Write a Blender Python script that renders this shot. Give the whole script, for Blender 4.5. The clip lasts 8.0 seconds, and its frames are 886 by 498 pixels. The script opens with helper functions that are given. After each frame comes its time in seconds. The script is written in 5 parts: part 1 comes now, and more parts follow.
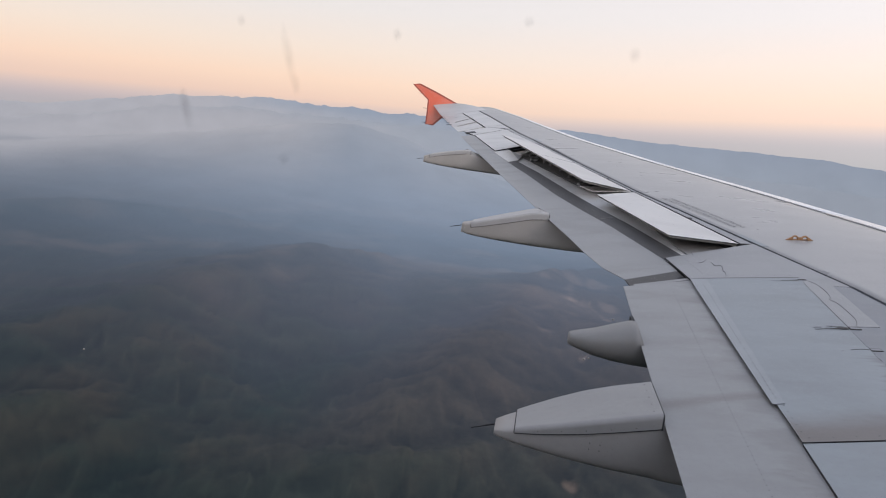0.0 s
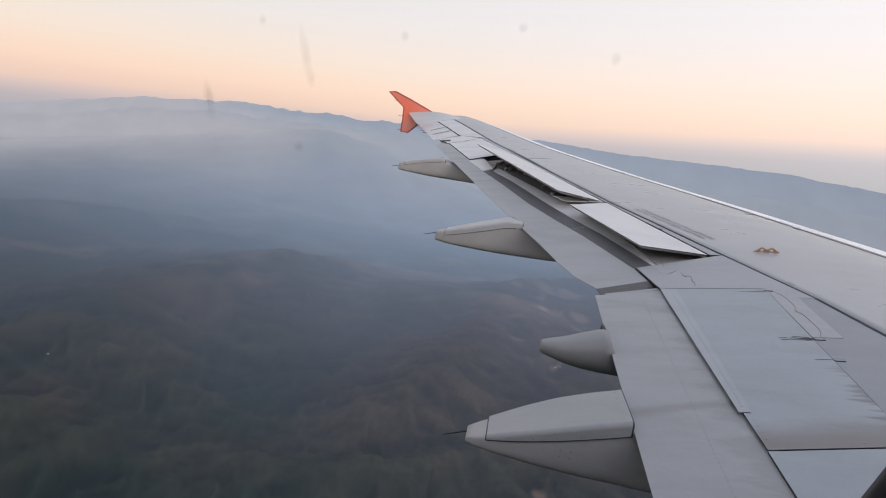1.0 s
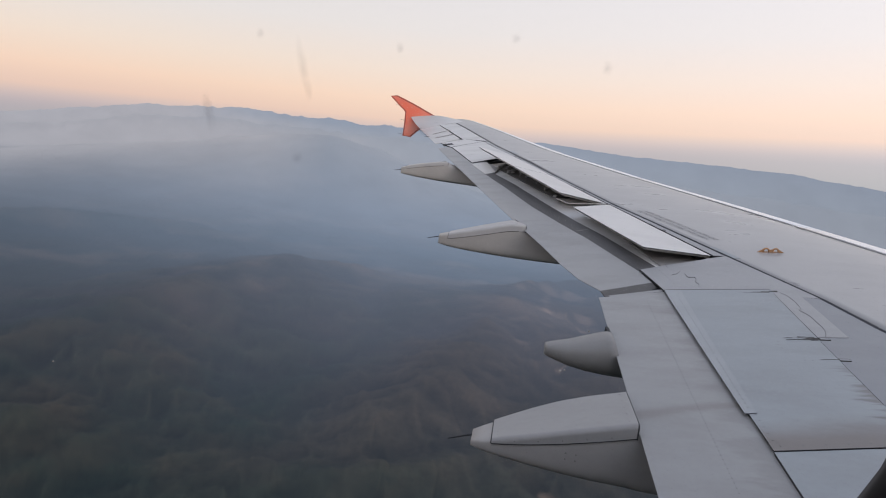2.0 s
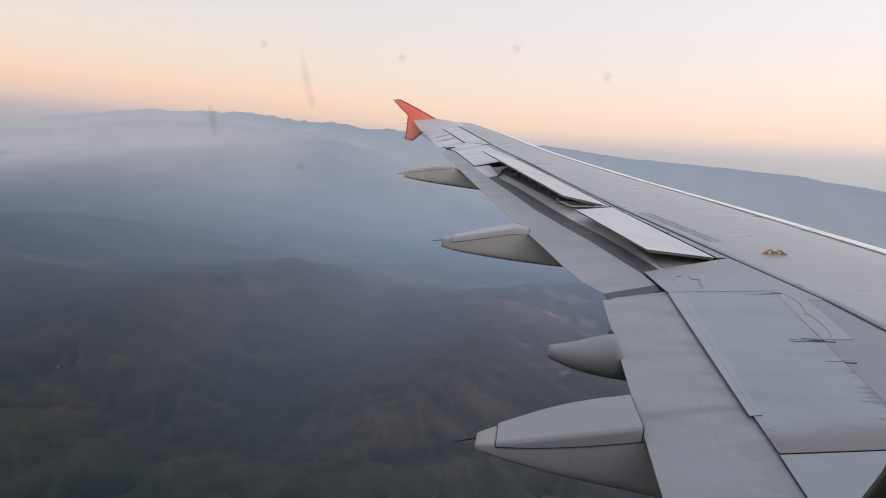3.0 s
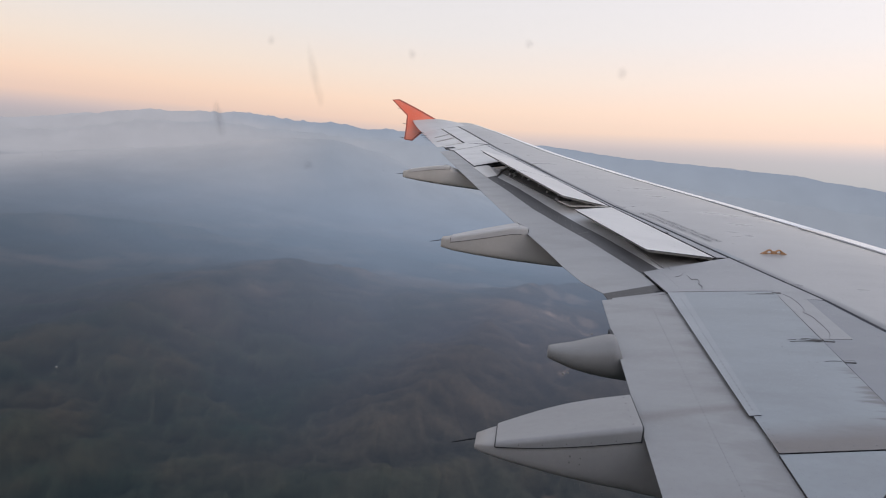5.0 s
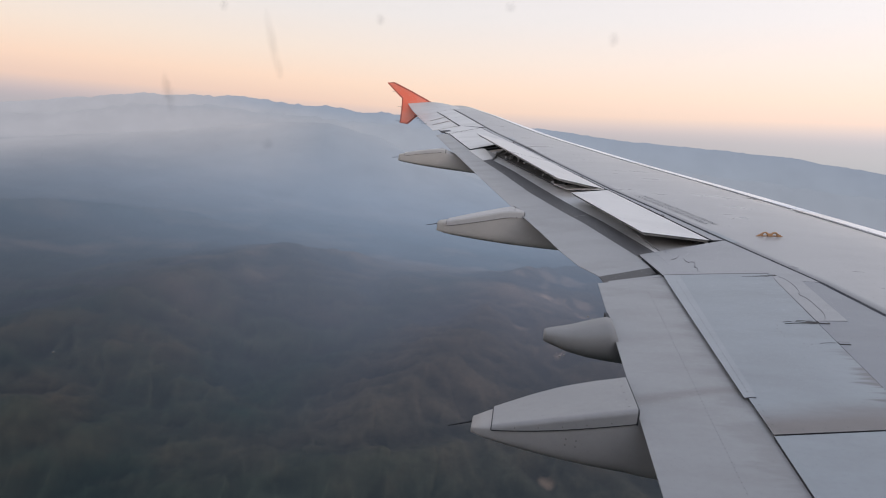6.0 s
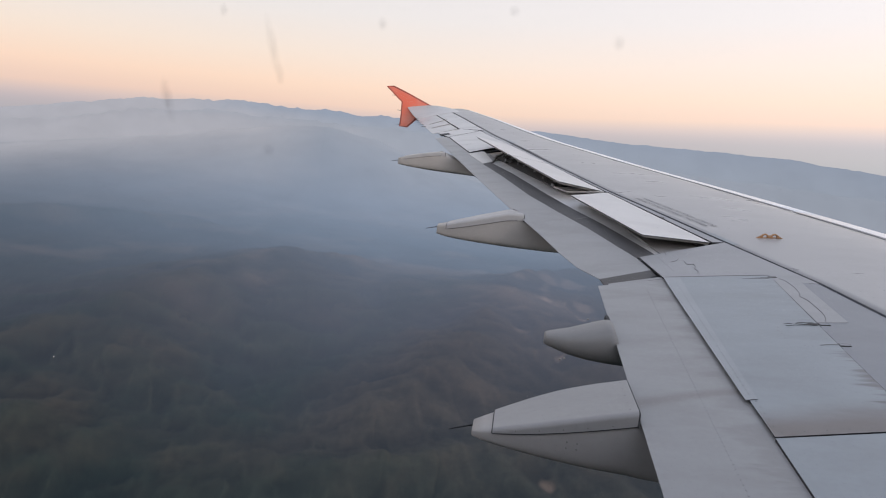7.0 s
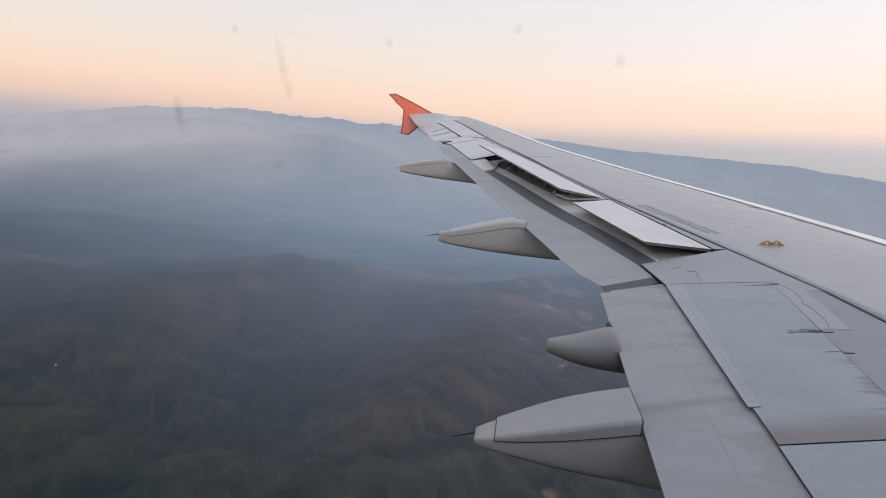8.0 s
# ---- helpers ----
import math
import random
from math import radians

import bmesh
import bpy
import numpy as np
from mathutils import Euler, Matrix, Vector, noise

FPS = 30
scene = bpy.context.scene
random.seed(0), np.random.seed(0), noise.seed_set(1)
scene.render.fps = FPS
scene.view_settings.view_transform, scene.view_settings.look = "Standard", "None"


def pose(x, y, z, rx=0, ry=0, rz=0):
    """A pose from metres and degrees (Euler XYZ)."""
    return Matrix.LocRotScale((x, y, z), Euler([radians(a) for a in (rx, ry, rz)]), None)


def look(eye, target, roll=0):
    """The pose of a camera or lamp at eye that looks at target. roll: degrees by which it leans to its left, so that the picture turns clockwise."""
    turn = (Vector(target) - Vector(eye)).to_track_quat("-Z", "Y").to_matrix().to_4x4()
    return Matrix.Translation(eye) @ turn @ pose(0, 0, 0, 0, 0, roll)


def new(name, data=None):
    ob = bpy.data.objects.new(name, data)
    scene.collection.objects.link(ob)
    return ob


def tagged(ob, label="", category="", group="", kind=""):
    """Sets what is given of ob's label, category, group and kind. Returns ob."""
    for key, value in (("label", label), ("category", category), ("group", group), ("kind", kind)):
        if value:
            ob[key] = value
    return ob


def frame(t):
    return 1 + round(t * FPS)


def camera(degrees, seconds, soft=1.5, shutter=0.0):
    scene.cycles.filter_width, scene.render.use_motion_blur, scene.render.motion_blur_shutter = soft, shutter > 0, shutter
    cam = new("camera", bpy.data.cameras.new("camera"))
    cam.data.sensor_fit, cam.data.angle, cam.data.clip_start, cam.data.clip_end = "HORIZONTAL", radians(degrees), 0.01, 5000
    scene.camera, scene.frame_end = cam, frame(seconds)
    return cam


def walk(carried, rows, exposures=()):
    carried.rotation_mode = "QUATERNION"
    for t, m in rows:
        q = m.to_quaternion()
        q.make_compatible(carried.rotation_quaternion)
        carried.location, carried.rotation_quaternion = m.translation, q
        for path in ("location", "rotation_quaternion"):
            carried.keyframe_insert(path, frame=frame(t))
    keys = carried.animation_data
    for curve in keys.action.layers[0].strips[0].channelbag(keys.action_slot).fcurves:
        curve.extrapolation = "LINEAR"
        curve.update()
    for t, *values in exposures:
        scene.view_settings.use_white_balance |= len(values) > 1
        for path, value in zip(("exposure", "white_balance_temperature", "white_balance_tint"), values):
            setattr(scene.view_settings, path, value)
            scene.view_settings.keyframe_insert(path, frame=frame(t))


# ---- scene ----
cam = camera(63.9, 8.0, soft=1.05)
VIEWS = [
    (0, (-7.7105, 1.7264, 0.8798), (-8.9996, 11.4859, -0.8786), 7.494),
    (0.5, (-7.7088, 1.7174, 0.8787), (-8.6897, 11.5211, -0.8318), 7.429),
    (1, (-7.7124, 1.7144, 0.8770), (-8.6511, 11.5413, -0.7199), 8.611),
    (1.5, (-7.7116, 1.7137, 0.8774), (-8.6709, 11.5444, -0.6833), 8.333),
    (3, (-7.7112, 1.7120, 0.8789), (-8.7565, 11.5413, -0.6348), 7.615),
    (3.5, (-7.7119, 1.7125, 0.8789), (-8.7819, 11.5478, -0.5778), 7.741),
    (4, (-7.7128, 1.7142, 0.8787), (-8.7885, 11.5551, -0.5354), 7.923),
    (4.5, (-7.7133, 1.7144, 0.8787), (-8.7961, 11.5542, -0.5375), 8.096),
    (5, (-7.7132, 1.7139, 0.8783), (-8.7461, 11.5448, -0.6338), 7.604),
    (5.2, (-7.7125, 1.7174, 0.8782), (-8.6953, 11.5286, -0.7877), 7.680),
    (6.5, (-7.7111, 1.7253, 0.8775), (-8.6529, 11.5289, -0.8554), 7.272),
    (7, (-7.7119, 1.7260, 0.8779), (-8.6652, 11.5364, -0.8100), 7.203),
    (7.5, (-7.7121, 1.7249, 0.8784), (-8.6768, 11.5414, -0.7664), 7.308),
    (8, (-7.7123, 1.7238, 0.8789), (-8.7058, 11.5465, -0.7108), 7.056),
]
BASE = 0.0  # stops
walk(cam, [(t, look(eye, target, roll)) for t, eye, target, roll in VIEWS], [(0.0, BASE), (1.0, BASE + 0.02), (1.5, BASE - 0.08), (3.0, BASE - 0.05), (5.0, BASE - 0.03), (6.5, BASE + 0.02), (8.0, BASE)])

# ---- sky and light ----
world = bpy.data.worlds.new("dusk_sky")
scene.world = world
world.use_nodes = True
wn, wl = world.node_tree.nodes, world.node_tree.links
wn.clear()
w_out = wn.new("ShaderNodeOutputWorld")
w_sky = wn.new("ShaderNodeTexSky")
w_sky.sky_type = "NISHITA"
w_sky.sun_disc = False
w_sky.sun_elevation = radians(2.0)
w_sky.sun_rotation = radians(147)
w_sky.altitude = 2000
w_sky.dust_density = 2.0
w_bg1 = wn.new("ShaderNodeBackground")
w_bg1.inputs["Strength"].default_value = 0.03
wl.new(w_sky.outputs[0], w_bg1.inputs["Color"])
w_co = wn.new("ShaderNodeTexCoord")
w_map = wn.new("ShaderNodeMapRange")
w_map.inputs["From Min"].default_value = -0.1
w_map.inputs["From Max"].default_value = 1.0
w_tilt = wn.new("ShaderNodeVectorMath")  # the dusk band stands higher ahead than behind
w_tilt.operation = "DOT_PRODUCT"
w_tilt.inputs[1].default_value = (-0.045, 0, 1)
wl.new(w_co.outputs["Generated"], w_tilt.inputs[0])
w_low = wn.new("ShaderNodeMath")
w_low.operation = "ADD"
w_low.inputs[1].default_value = -0.019
wl.new(w_tilt.outputs["Value"], w_low.inputs[0])
w_sx = wn.new("ShaderNodeSeparateXYZ")
wl.new(w_co.outputs["Generated"], w_sx.inputs[0])
w_nose = wn.new("ShaderNodeMapRange")  # and higher still towards the nose
w_nose.inputs["From Min"].default_value = -0.15
w_nose.inputs["From Max"].default_value = 0.45
w_nose.inputs["To Min"].default_value = 0.0
w_nose.inputs["To Max"].default_value = -0.026
wl.new(w_sx.outputs["X"], w_nose.inputs["Value"])
w_band = wn.new("ShaderNodeMath")
w_band.operation = "ADD"
wl.new(w_low.outputs[0], w_band.inputs[0])
wl.new(w_nose.outputs[0], w_band.inputs[1])
wl.new(w_band.outputs[0], w_map.inputs["Value"])
w_ramp = wn.new("ShaderNodeValToRGB")
SKY = [(-0.10, (0.36, 0.38, 0.43)), (-0.05, (0.45, 0.465, 0.515)), (-0.026, (0.498, 0.482, 0.54)), (-0.017, (0.575, 0.52, 0.565)), (-0.009, (0.70, 0.585, 0.59)), (0.003, (0.90, 0.675, 0.59)),
       (0.030, (1.0, 0.745, 0.632)), (0.070, (0.965, 0.80, 0.725)), (0.125, (0.895, 0.825, 0.82)), (0.23, (0.845, 0.825, 0.87)), (0.42, (0.74, 0.745, 0.83)), (0.7, (0.47, 0.51, 0.63)), (1.0, (0.345, 0.40, 0.525))]
els = w_ramp.color_ramp.elements
while len(els) < len(SKY):
    els.new(0.5)
for e, (s, c) in zip(els, SKY):
    e.position = (s + 0.1) / 1.1
    e.color = (*c, 1)
wl.new(w_map.outputs[0], w_ramp.inputs[0])
w_bg2 = wn.new("ShaderNodeBackground")
w_bg2.inputs["Strength"].default_value = 0.95
w_glow = wn.new("ShaderNodeVectorMath")  # brighter on the side where the sun went down, behind the cabin
w_glow.operation = "DOT_PRODUCT"
w_glow.inputs[1].default_value = (0.55, -0.835, 0)
wl.new(w_co.outputs["Generated"], w_glow.inputs[0])
w_side = wn.new("ShaderNodeMapRange")
w_side.inputs["From Min"].default_value = -1.0
w_side.inputs["To Min"].default_value = 0.92
w_side.inputs["To Max"].default_value = 1.75
wl.new(w_glow.outputs["Value"], w_side.inputs["Value"])
w_mul = wn.new("ShaderNodeVectorMath")
w_mul.operation = "SCALE"
wl.new(w_ramp.outputs[0], w_mul.inputs[0])
wl.new(w_side.outputs[0], w_mul.inputs["Scale"])
wl.new(w_mul.outputs[0], w_bg2.inputs["Color"])
w_add = wn.new("ShaderNodeAddShader")
wl.new(w_bg1.outputs[0], w_add.inputs[0])
wl.new(w_bg2.outputs[0], w_add.inputs[1])
wl.new(w_add.outputs[0], w_out.inputs["Surface"])

sun_data = bpy.data.lights.new("sun", "SUN")
sun_data.energy = 0.9
sun_data.angle = radians(34)
sun_data.color = (1.0, 0.86, 0.76)
sun = new("sun", sun_data)
sun.matrix_world = look((55, -83.5, 14), (0, 0, 0))


# ---- materials ----
def node_material(name):
    m = bpy.data.materials.new(name)
    m.use_nodes = True
    nt = m.node_tree
    return m, nt.nodes, nt.links, nt.nodes["Principled BSDF"]


def paint(name, color, rough=0.4, metal=0.0, dirt=0.25, streak=(1.0, 2.6, 1.5), dirt_color=(0.20, 0.19, 0.18), bump=0.02, coat=0.0, band=None, stripe=None, blown=None):
    """Weathered aircraft paint: chordwise grime streaks over a fine mottling."""
    m, n, l, b = node_material(name)
    co = n.new("ShaderNodeTexCoord")
    mp = n.new("ShaderNodeMapping")
    mp.inputs["Scale"].default_value = streak
    l.new(co.outputs["Object"], mp.inputs[0])
    n1 = n.new("ShaderNodeTexNoise")
    n1.inputs["Scale"].default_value = 1.6
    n1.inputs["Detail"].default_value = 7
    n1.inputs["Roughness"].default_value = 0.62
    l.new(mp.outputs[0], n1.inputs[0])
    r1 = n.new("ShaderNodeValToRGB")
    r1.color_ramp.elements[0].position = 0.45
    r1.color_ramp.elements[1].position = 0.80
    l.new(n1.outputs[0], r1.inputs[0])
    k = n.new("ShaderNodeMath")
    k.operation = "MULTIPLY"
    k.inputs[1].default_value = dirt
    l.new(r1.outputs[0], k.inputs[0])
    n2 = n.new("ShaderNodeTexNoise")
    n2.inputs["Scale"].default_value = 38
    n2.inputs["Detail"].default_value = 4
    l.new(co.outputs["Object"], n2.inputs[0])
    v = n.new("ShaderNodeMapRange")
    v.inputs["To Min"].default_value = 0.94
    v.inputs["To Max"].default_value = 1.06
    l.new(n2.outputs[0], v.inputs[0])
    mix = n.new("ShaderNodeMix")
    mix.data_type = "RGBA"
    mix.inputs["A"].default_value = (*color, 1)
    mix.inputs["B"].default_value = (*dirt_color, 1)
    l.new(k.outputs[0], mix.inputs["Factor"])
    last = mix.outputs["Result"]
    if blown:  # grime blown aft in ragged streaks from a hinge line
        slope, edge, reach, fine, amount, y_end = blown
        dv = n.new("ShaderNodeVectorMath")
        dv.operation = "DOT_PRODUCT"
        dv.inputs[1].default_value = (-1, slope, 0)
        l.new(co.outputs["Object"], dv.inputs[0])
        mp2 = n.new("ShaderNodeMapping")
        mp2.inputs["Scale"].default_value = (1.6, fine, 1.6)
        l.new(co.outputs["Object"], mp2.inputs[0])
        n4 = n.new("ShaderNodeTexNoise")
        n4.inputs["Scale"].default_value = 1.0
        n4.inputs["Detail"].default_value = 5
        n4.inputs["Roughness"].default_value = 0.65
        l.new(mp2.outputs[0], n4.inputs[0])
        far_in = n.new("ShaderNodeMath")
        far_in.operation = "MULTIPLY_ADD"
        far_in.inputs[1].default_value = reach * 3.2
        far_in.inputs[2].default_value = edge - reach * 1.25
        l.new(n4.outputs[0], far_in.inputs[0])
        gap = n.new("ShaderNodeMath")
        gap.operation = "SUBTRACT"
        l.new(far_in.outputs[0], gap.inputs[0])
        l.new(dv.outputs["Value"], gap.inputs[1])
        gr = n.new("ShaderNodeMapRange")
        gr.interpolation_type = "SMOOTHSTEP"
        gr.inputs["From Min"].default_value = 0.0
        gr.inputs["From Max"].default_value = reach * 0.55
        gr.inputs["To Min"].default_value = 0.0
        gr.inputs["To Max"].default_value = amount
        l.new(gap.outputs[0], gr.inputs["Value"])
        sy = n.new("ShaderNodeSeparateXYZ")
        l.new(co.outputs["Object"], sy.inputs[0])
        ym = n.new("ShaderNodeMapRange")
        ym.inputs["From Min"].default_value = y_end - 0.12
        ym.inputs["From Max"].default_value = y_end + 0.12
        ym.inputs["To Min"].default_value = 1.0
        ym.inputs["To Max"].default_value = 0.12
        l.new(sy.outputs["Y"], ym.inputs["Value"])
        both = n.new("ShaderNodeMath")
        both.operation = "MULTIPLY"
        l.new(gr.outputs[0], both.inputs[0])
        l.new(ym.outputs[0], both.inputs[1])
        gm = n.new("ShaderNodeMix")
        gm.data_type = "RGBA"
        gm.inputs["B"].default_value = (0.15, 0.135, 0.125, 1)
        l.new(both.outputs[0], gm.inputs["Factor"])
        l.new(last, gm.inputs["A"])
        last = gm.outputs["Result"]
    if stripe:  # one soft brown streak along the chord
        slope, middle, half, amount = stripe
        ds = n.new("ShaderNodeVectorMath")
        ds.operation = "DOT_PRODUCT"
        ds.inputs[1].default_value = (-slope, 1, 0)
        l.new(co.outputs["Object"], ds.inputs[0])
        wob = n.new("ShaderNodeMath")
        wob.operation = "MULTIPLY_ADD"
        wob.inputs[1].default_value = 0.10
        l.new(n1.outputs[0], wob.inputs[0])
        l.new(ds.outputs["Value"], wob.inputs[2])
        off = n.new("ShaderNodeMath")
        off.operation = "SUBTRACT"
        off.inputs[1].default_value = middle + 0.05
        l.new(wob.outputs[0], off.inputs[0])
        far_off = n.new("ShaderNodeMath")
        far_off.operation = "ABSOLUTE"
        l.new(off.outputs[0], far_off.inputs[0])
        sr = n.new("ShaderNodeMapRange")
        sr.interpolation_type = "SMOOTHSTEP"
        sr.inputs["From Min"].default_value = 0.0
        sr.inputs["From Max"].default_value = half
        sr.inputs["To Min"].default_value = amount
        sr.inputs["To Max"].default_value = 0.0
        l.new(far_off.outputs[0], sr.inputs["Value"])
        smix = n.new("ShaderNodeMix")
        smix.data_type = "RGBA"
        smix.inputs["B"].default_value = (0.17, 0.15, 0.135, 1)
        l.new(sr.outputs[0], smix.inputs["Factor"])
        l.new(last, smix.inputs["A"])
        last = smix.outputs["Result"]
    if band:  # brown grime with a ragged edge along one seam
        rag = n.new("ShaderNodeMath")
        rag.operation = "MULTIPLY_ADD"
        rag.inputs[1].default_value = -0.16
        l.new(n1.outputs[0], rag.inputs[0])
        sl = n.new("ShaderNodeVectorMath")
        sl.operation = "DOT_PRODUCT"
        sl.inputs[1].default_value = (-0.21, 1, 0)
        l.new(co.outputs["Object"], sl.inputs[0])
        l.new(sl.outputs["Value"], rag.inputs[2])
        br = n.new("ShaderNodeMapRange")
        br.interpolation_type = "SMOOTHSTEP"
        br.inputs["From Min"].default_value = band[0] - 0.08
        br.inputs["From Max"].default_value = band[1] - 0.08
        br.inputs["To Min"].default_value = band[2]
        br.inputs["To Max"].default_value = 0.0
        l.new(rag.outputs[0], br.inputs["Value"])
        mb = n.new("ShaderNodeMix")
        mb.data_type = "RGBA"
        mb.inputs["B"].default_value = (0.19, 0.165, 0.15, 1)
        l.new(br.outputs[0], mb.inputs["Factor"])
        l.new(last, mb.inputs["A"])
        last = mb.outputs["Result"]
    mul = n.new("ShaderNodeVectorMath")
    mul.operation = "SCALE"
    l.new(last, mul.inputs[0])
    l.new(v.outputs[0], mul.inputs["Scale"])
    l.new(mul.outputs[0], b.inputs["Base Color"])
    rr = n.new("ShaderNodeMapRange")
    rr.inputs["To Min"].default_value = rough - 0.06
    rr.inputs["To Max"].default_value = rough + 0.14
    l.new(n1.outputs[0], rr.inputs[0])
    l.new(rr.outputs[0], b.inputs["Roughness"])
    b.inputs["Metallic"].default_value = metal
    b.inputs["Coat Weight"].default_value = coat
    if bump:
        bp = n.new("ShaderNodeBump")
        bp.inputs["Strength"].default_value = 0.25
        bp.inputs["Distance"].default_value = bump
        n3 = n.new("ShaderNodeTexNoise")
        n3.inputs["Scale"].default_value = 2.2
        l.new(co.outputs["Object"], n3.inputs[0])
        l.new(n3.outputs[0], bp.inputs["Height"])
        l.new(bp.outputs[0], b.inputs["Normal"])
    return m


M_SKIN = paint("grey_wing_paint", (0.350, 0.340, 0.333), rough=0.26, dirt=0.07, bump=0.0022)
# darker copy of the fixed panel paint with shade painted in
M_FIXED_IN = paint("shaded_panel_paint", (0.225, 0.235, 0.250), rough=0.36, dirt=0.25)
M_FIXED = paint("fixed_panel_paint", (0.318, 0.317, 0.320), rough=0.36, dirt=0.25)
M_TRIM = paint("pale_trim_paint", (0.345, 0.362, 0.372), rough=0.42, dirt=0.25)
M_PANEL = paint("light_grey_panel_paint", (0.312, 0.334, 0.346), rough=0.45, dirt=0.30)
M_STAINED = paint("stained_panel_paint", (0.312, 0.334, 0.346), rough=0.45, dirt=0.30, band=(5.80, 6.02, 0.9), blown=(0.0353, 6.2373, 0.21, 17, 0.75, 5.25))
M_FLAP = paint("flap_paint", (0.314, 0.312, 0.308), rough=0.40, dirt=0.42, dirt_color=(0.19, 0.17, 0.155), stripe=(0.35, 7.095, 0.07, 0.5), blown=(0.0, 6.70, 0.22, 7, 0.26, 30.0))
M_SPOILER = paint("white_spoiler_paint", (0.66, 0.637, 0.605), rough=0.40, dirt=0.28, dirt_color=(0.36, 0.34, 0.33))
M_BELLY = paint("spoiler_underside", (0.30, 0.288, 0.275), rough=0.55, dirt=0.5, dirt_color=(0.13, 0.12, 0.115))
M_SLAT = paint("polished_slat", (0.90, 0.88, 0.87), rough=0.30, metal=0.25, dirt=0.06, bump=0.0)
M_FAIR = paint("fairing_paint", (0.36, 0.343, 0.325), rough=0.45, dirt=0.30, dirt_color=(0.17, 0.15, 0.13))
# fairing paint again for the outer fairings, their stronger light put into the colour
M_FAIR_LIT = paint("lit_fairing_paint", (0.43, 0.40, 0.365), rough=0.42, dirt=0.28, dirt_color=(0.2, 0.175, 0.15))
# paler copy of the panel paint: the low sky's sheen put into the colour
M_TIP = paint("lit_panel_paint", (0.54, 0.53, 0.515), rough=0.27, dirt=0.35, dirt_color=(0.24, 0.23, 0.22))
M_CONE = paint("cone_fairing_paint", (0.25, 0.242, 0.232), rough=0.45, dirt=0.30, dirt_color=(0.13, 0.12, 0.11))
# lighter copy of the cap paint, light from above painted in
M_CAP_LIT = paint("lit_cap_paint", (0.47, 0.452, 0.435), rough=0.42, dirt=0.3)
M_CAP = paint("fairing_cap_paint", (0.335, 0.326, 0.315), rough=0.45, dirt=0.26)
# pale pink mottle instead of dirt: light on the blade's face painted in
M_RED = paint("orange_red_paint", (0.84, 0.17, 0.095), rough=0.34, dirt=0.75, dirt_color=(0.70, 0.36, 0.29), coat=0.2)
M_RIM = paint("dark_red_rim", (0.40, 0.085, 0.055), rough=0.5, dirt=0.4, dirt_color=(0.25, 0.1, 0.08), bump=0.0)
# for black parts, and for gaps whose shade is painted near-black
M_DARK = paint("black_and_gap_shade", (0.026, 0.026, 0.029), rough=0.7, dirt=0.2, bump=0.0)
M_RUB = paint("rub_strip", (0.06, 0.057, 0.056), rough=0.5, dirt=0.2)
M_BAY = paint("grimy_shaded_bay", (0.12, 0.114, 0.108), rough=0.7, dirt=0.5, dirt_color=(0.12, 0.11, 0.10))
M_COVE = paint("cove_primer", (0.66, 0.645, 0.63), rough=0.5, dirt=0.35)
M_SEAL = paint("seam_sealant", (0.058, 0.06, 0.068), rough=0.85, dirt=0.2, bump=0.0)
M_SEAL.node_tree.nodes["Principled BSDF"].inputs["Specular IOR Level"].default_value = 0.08
M_RIVET = paint("rivet_grime", (0.19, 0.185, 0.18), rough=0.6, dirt=0.2, bump=0.0)
M_LUG = paint("amber_paint", (0.36, 0.19, 0.085), rough=0.45, dirt=0.2, dirt_color=(0.2, 0.1, 0.04), bump=0.0)
M_MARK = paint("faded_marking", (0.15, 0.15, 0.156), rough=0.6, dirt=0.3, bump=0.0)
M_LINING = paint("cabin_lining", (0.42, 0.38, 0.35), rough=0.6, dirt=0.1)
M_GASKET = paint("rubber_gasket", (0.02, 0.02, 0.025), rough=0.6, dirt=0.1, bump=0.0)
M_HULL = paint("hull_paint", (0.75, 0.75, 0.76), rough=0.35, dirt=0.1)


# ---- mesh helpers ----
def link(name, bm, mat, parent=None, label="", smooth=False):
    bmesh.ops.recalc_face_normals(bm, faces=bm.faces)
    me = bpy.data.meshes.new(name)
    if smooth:
        for f in bm.faces:
            f.smooth = True
    bm.to_mesh(me)
    bm.free()
    me.materials.append(mat)
    if any(p.material_index for p in me.polygons):
        me.materials.append(M_DARK)
    ob = new(name, me)
    if parent is not None:
        ob.parent = parent
    if label:
        tagged(ob, label)
    return ob


def part(name, bm, mat, parent, label="", smooth=False):
    return link(name, bm, mat, parent, label, smooth)


def loft(loops, closed_ends=True):
    """Joins closed loops of equal length into a solid."""
    bm = bmesh.new()
    rings = [[bm.verts.new(p) for p in loop] for loop in loops]
    n = len(rings[0])
    for a, b in zip(rings, rings[1:]):
        for i in range(n):
            bm.faces.new((a[i], a[(i + 1) % n], b[(i + 1) % n], b[i]))
    if closed_ends:
        bm.faces.new(rings[0])
        bm.faces.new(rings[-1])
    return bm


# ---- the wing's form: x forward, y outboard, z up ----
def lead_x(y):
    return -0.52 * y


def trail_x(y):
    return -7.13 if y < 6.4 else -7.13 - (y - 6.4) * 0.285


def chord(y):
    return lead_x(y) - trail_x(y)


def trail_z(y):
    d = y - 6.4
    return 0.0735 * d if d < 0 else 0.085 * d + 0.00104 * d * d


CROWN_Y, CROWN = (2, 6.4, 8.4, 9.7, 11.5, 13.6, 14.6, 15.7, 17.2), (0.31, 0.285, 0.287, 0.275, 0.238, 0.214, 0.232, 0.256, 0.256)
